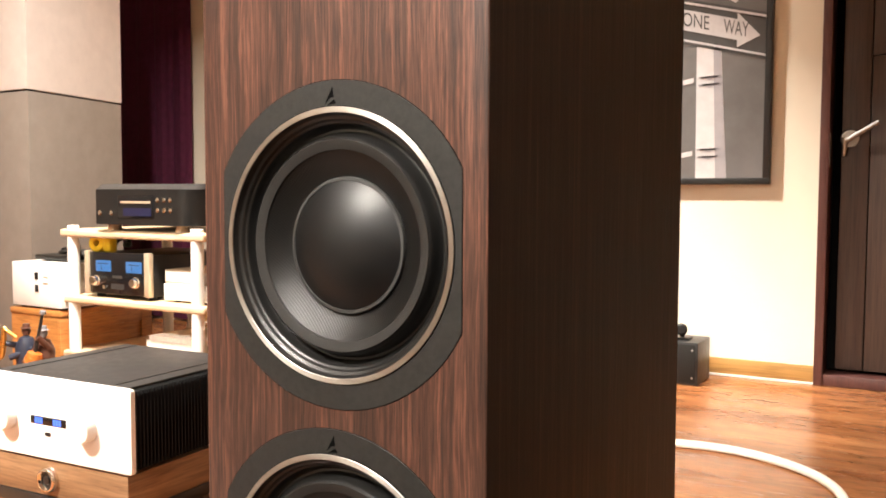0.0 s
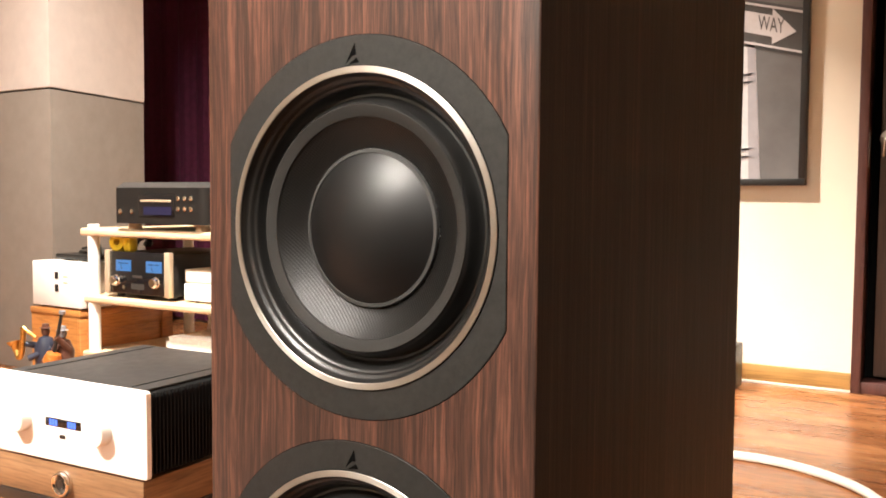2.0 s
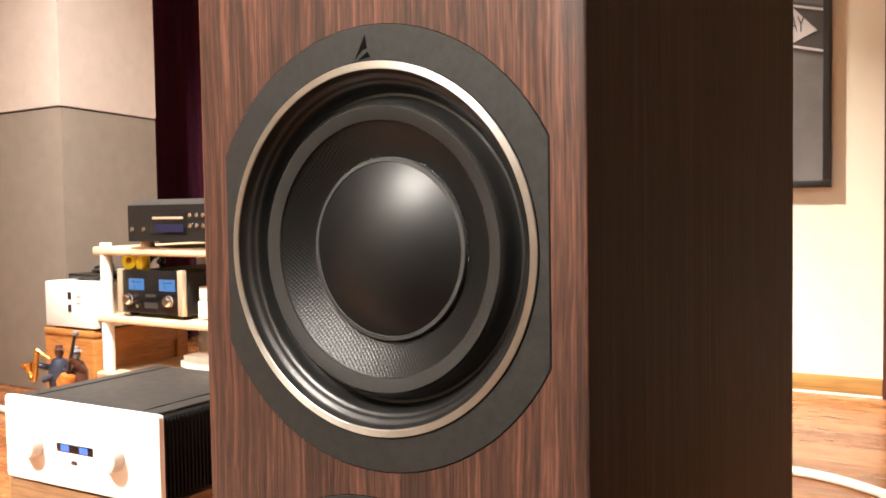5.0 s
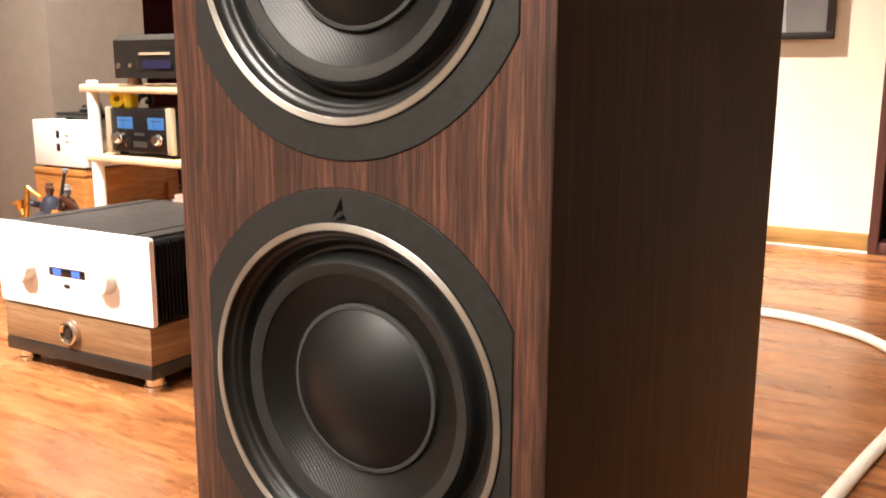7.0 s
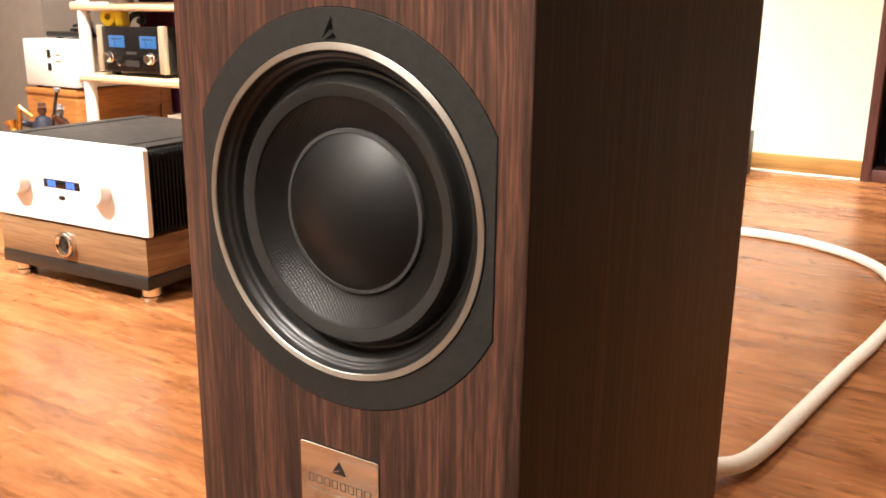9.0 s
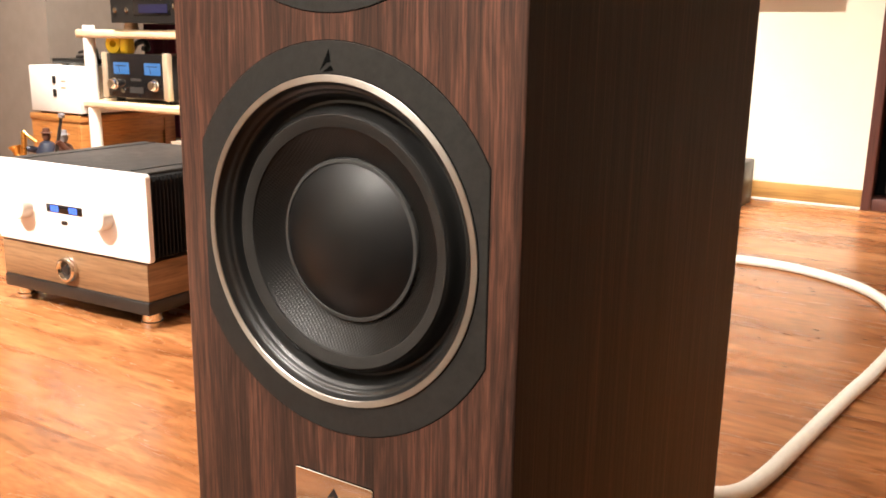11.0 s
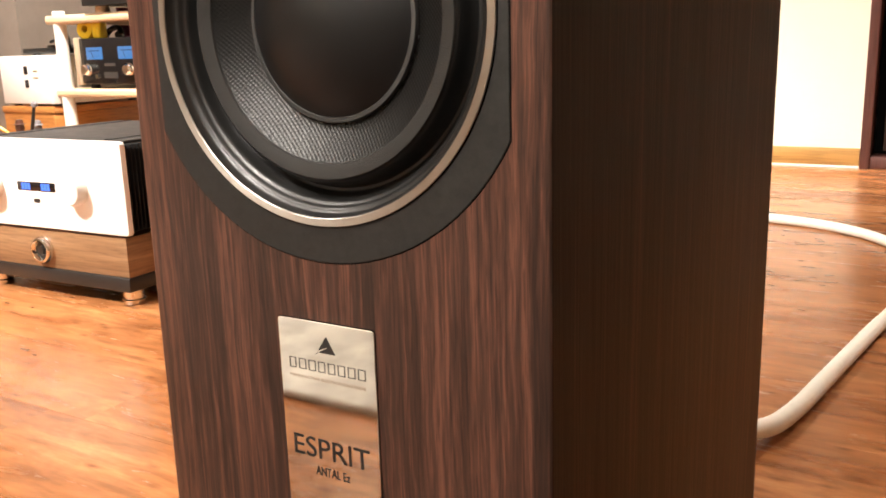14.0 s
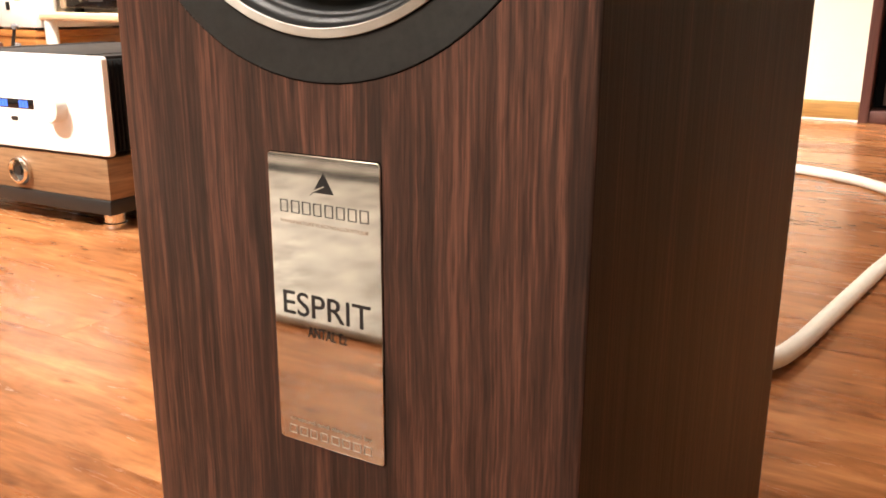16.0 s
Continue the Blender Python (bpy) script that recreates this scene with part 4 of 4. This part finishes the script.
tt = thing("record_player", (-2.5, 1.8, WZ1), "low black record player with a tonearm, on the white amplifier", "record player")
part("plinth", box(-2.62, -2.42, 1.66, 1.94, WZ1 + 0.006, WZ1 + 0.024, 0.004), CHARCOAL, tt)
part("platter", lathe((-2.53, 1.80, WZ1 + 0.024), (0, 0, 1), [(0, 0), (0.085, 0), (0.087, 0.003), (0.085, 0.010), (0, 0.011)], 40), BLACK_METAL, tt)
part("tonearm", tube([(-2.44, 1.70, WZ1 + 0.050), (-2.47, 1.70, WZ1 + 0.052), (-2.53, 1.71, WZ1 + 0.044)], 0.005, 10, 6), BLACK_METAL, tt)
part("arm_base", rod((-2.44, 1.70, WZ1 + 0.022), (-2.44, 1.70, WZ1 + 0.060), 0.02, 0.016, 18), BLACK_METAL, tt)
for x in (-2.60, -2.44):
    part("foot", rod((x, 1.70, WZ1 + 0.0002), (x, 1.70, WZ1 + 0.007), 0.012, 0.012, 12), BLACK_METAL, tt)
hp = thing("headphones", (-2.36, 1.80, 0.49), "black padded headphones lying behind the rack post", "headphones")
part("band", tube([(-2.40, 1.82, WZ1 + 0.030), (-2.385, 1.84, WZ1 + 0.075), (-2.35, 1.85, WZ1 + 0.085), (-2.325, 1.84, WZ1 + 0.06), (-2.325, 1.82, 0.56)], 0.010, 10, 6), BLACK_RUBBER, hp)

# ---- two figurines and a white cord on the floor ----
FY = 1.50


def figurine(name, x, label, coat, top_mat, extras):
    bm = lathe((x, FY, 0), (0, 0, 1), [(0, 0), (0.040, 0), (0.042, 0.012), (0.030, 0.02), (0.024, 0.09), (0.034, 0.16), (0.036, 0.20), (0.022, 0.232), (0.009, 0.238), (0.009, 0.242)], 20, index=0)
    lathe((x, FY, 0.254), (0, 0, 1), [(0, -0.016), (0.011, -0.012), (0.015, 0), (0.011, 0.012), (0, 0.016)], 14, bm, 1)
    lathe((x, FY, 0.264), (0, 0, 1), [(0.020, 0), (0.012, 0.003), (0.011, 0.014), (0, 0.016)], 14, bm, 1)
    extras(bm, x)
    for v in bm.verts:
        v.co = Vector((x + (v.co.x - x) * 1.12, v.co.y, v.co.z * 1.06))
    return solid(name, bm, [coat, top_mat, GOLD, BASS_WOOD, BLACK_METAL], label, "figurine", place=(x, FY, 0))


def horn(bm, x):
    tube([(x - 0.010, FY - 0.03, 0.235), (x - 0.030, FY - 0.045, 0.255), (x - 0.044, FY - 0.05, 0.268)], 0.006, 10, 5, bm, 2)
    tube([(x - 0.044, FY - 0.05, 0.268), (x - 0.048, FY - 0.05, 0.225), (x - 0.056, FY - 0.05, 0.180), (x - 0.070, FY - 0.05, 0.168), (x - 0.082, FY - 0.05, 0.190)], 0.009, 10, 6, bm, 2)
    lathe((x - 0.082, FY - 0.05, 0.185), (-0.3, 0, 1), [(0.008, 0), (0.013, 0.018), (0.024, 0.034), (0.021, 0.033), (0.010, 0.016)], 16, bm, 2)
    rod((x - 0.03, FY - 0.01, 0.205), (x - 0.050, FY - 0.045, 0.215), 0.012, 0.009, 10, bm, 0)
    rod((x + 0.03, FY, 0.20), (x - 0.02, FY - 0.05, 0.17), 0.012, 0.010, 10, bm, 0)


def bass(bm, x):
    lathe((x - 0.015, FY - 0.05, 0.09), (0.28, 0.05, 1), [(0, 0), (0.030, 0.004), (0.040, 0.03), (0.026, 0.065), (0.030, 0.09), (0.022, 0.112), (0, 0.118)], 20, bm, 3)
    rod((x + 0.016, FY - 0.045, 0.20), (x + 0.043, FY - 0.035, 0.325), 0.006, 0.005, 10, bm, 4)
    lathe((x + 0.044, FY - 0.035, 0.327), (0.28, 0, 1), [(0, -0.008), (0.010, -0.004), (0.010, 0.006), (0, 0.010)], 10, bm, 1)
    rod((x + 0.03, FY, 0.205), (x + 0.028, FY - 0.045, 0.25), 0.011, 0.009, 10, bm, 0)
    rod((x - 0.03, FY, 0.20), (x - 0.02, FY - 0.06, 0.165), 0.011, 0.009, 10, bm, 0)


figurine("figurine", -2.452, "glazed figurine in navy blue with a golden horn", NAVY, BROWN_GLAZE, horn)
figurine("figurine", -2.360, "glazed figurine in brown and grey with an orange string bass", BROWN_GLAZE, GREY_GLAZE, bass)
bm = tube([(-3.30, 1.62, 0.012), (-3.05, 1.585, 0.012), (-2.92, 1.570, 0.012), (-2.75, 1.54, 0.012)], 0.012, 12, 8)
solid("power_lead", bm, CABLE, "white cord lying on the wooden floor", "cable", place=(-3.0, 1.58, 0))

# ---- rug in front of the loudspeaker ----
rug = thing("wool_rug", (-0.5, -1.4, 0), "cream wool rug with black stripes near one end", "rug")
part("pile", box(-2.2, 1.2, -1.44, -0.635, 0.0005, 0.014, 0.006), RUG, rug)
for k in range(5):
    y0 = -1.44 - 0.085 * (k + 1)
    part("stripe", box(-2.2, 1.2, y0, y0 + 0.0848, 0.0005, 0.013, 0.005), RUG_DARK if k % 2 == 0 else RUG, rug, "black stripe" if k % 2 == 0 else "")

# ---- floor: laminate boards ----
solid("floor", box(XL - 0.1, XR + 0.1, YF - 0.1, YB + 0.2, -0.1, -0.009), FLOOR, "orange-brown wood laminate floor", "floor", kind="structure")
floor = bpy.data.objects["floor"]
BW, BL = 0.192, 2.4
board = linked("plank", box(-BL / 2, BL / 2, -BW / 2, BW / 2, -0.0089, 0.0, 0.0002, 1), FLOOR, 0)
rnd = random.Random(5)
y = YB - BW / 2
while y > -1.1:
    x = XL - rnd.uniform(0, BL)
    while x < XR:
        x0, x1 = max(x, XL - 0.08), min(x + BL, XR + 0.08)
        if x1 - x0 > BL - 0.001:
            ob = new("plank", board)
        else:
            h = (x1 - x0) / 2
            ob = new("plank", linked("plank", box(-h, h, -BW / 2, BW / 2, -0.0089, 0.0, 0.0002, 1), FLOOR, 0))
        ob.parent = floor
        ob.location = ((x0 + x1) / 2, y, 0)
        x += BL + 0.0001
    y -= BW + 0.0002
far = bmesh.new()
while y > YF - BW:
    box(XL, XR, y - BW / 2, y + BW / 2, -0.0089, 0.0, 0.0007, 1, far)
    y -= BW + 0.0003
far_ob = new("far_planks", linked("far_planks", far, FLOOR, 0))
far_ob.parent = floor
tagged(far_ob, kind="stuff")
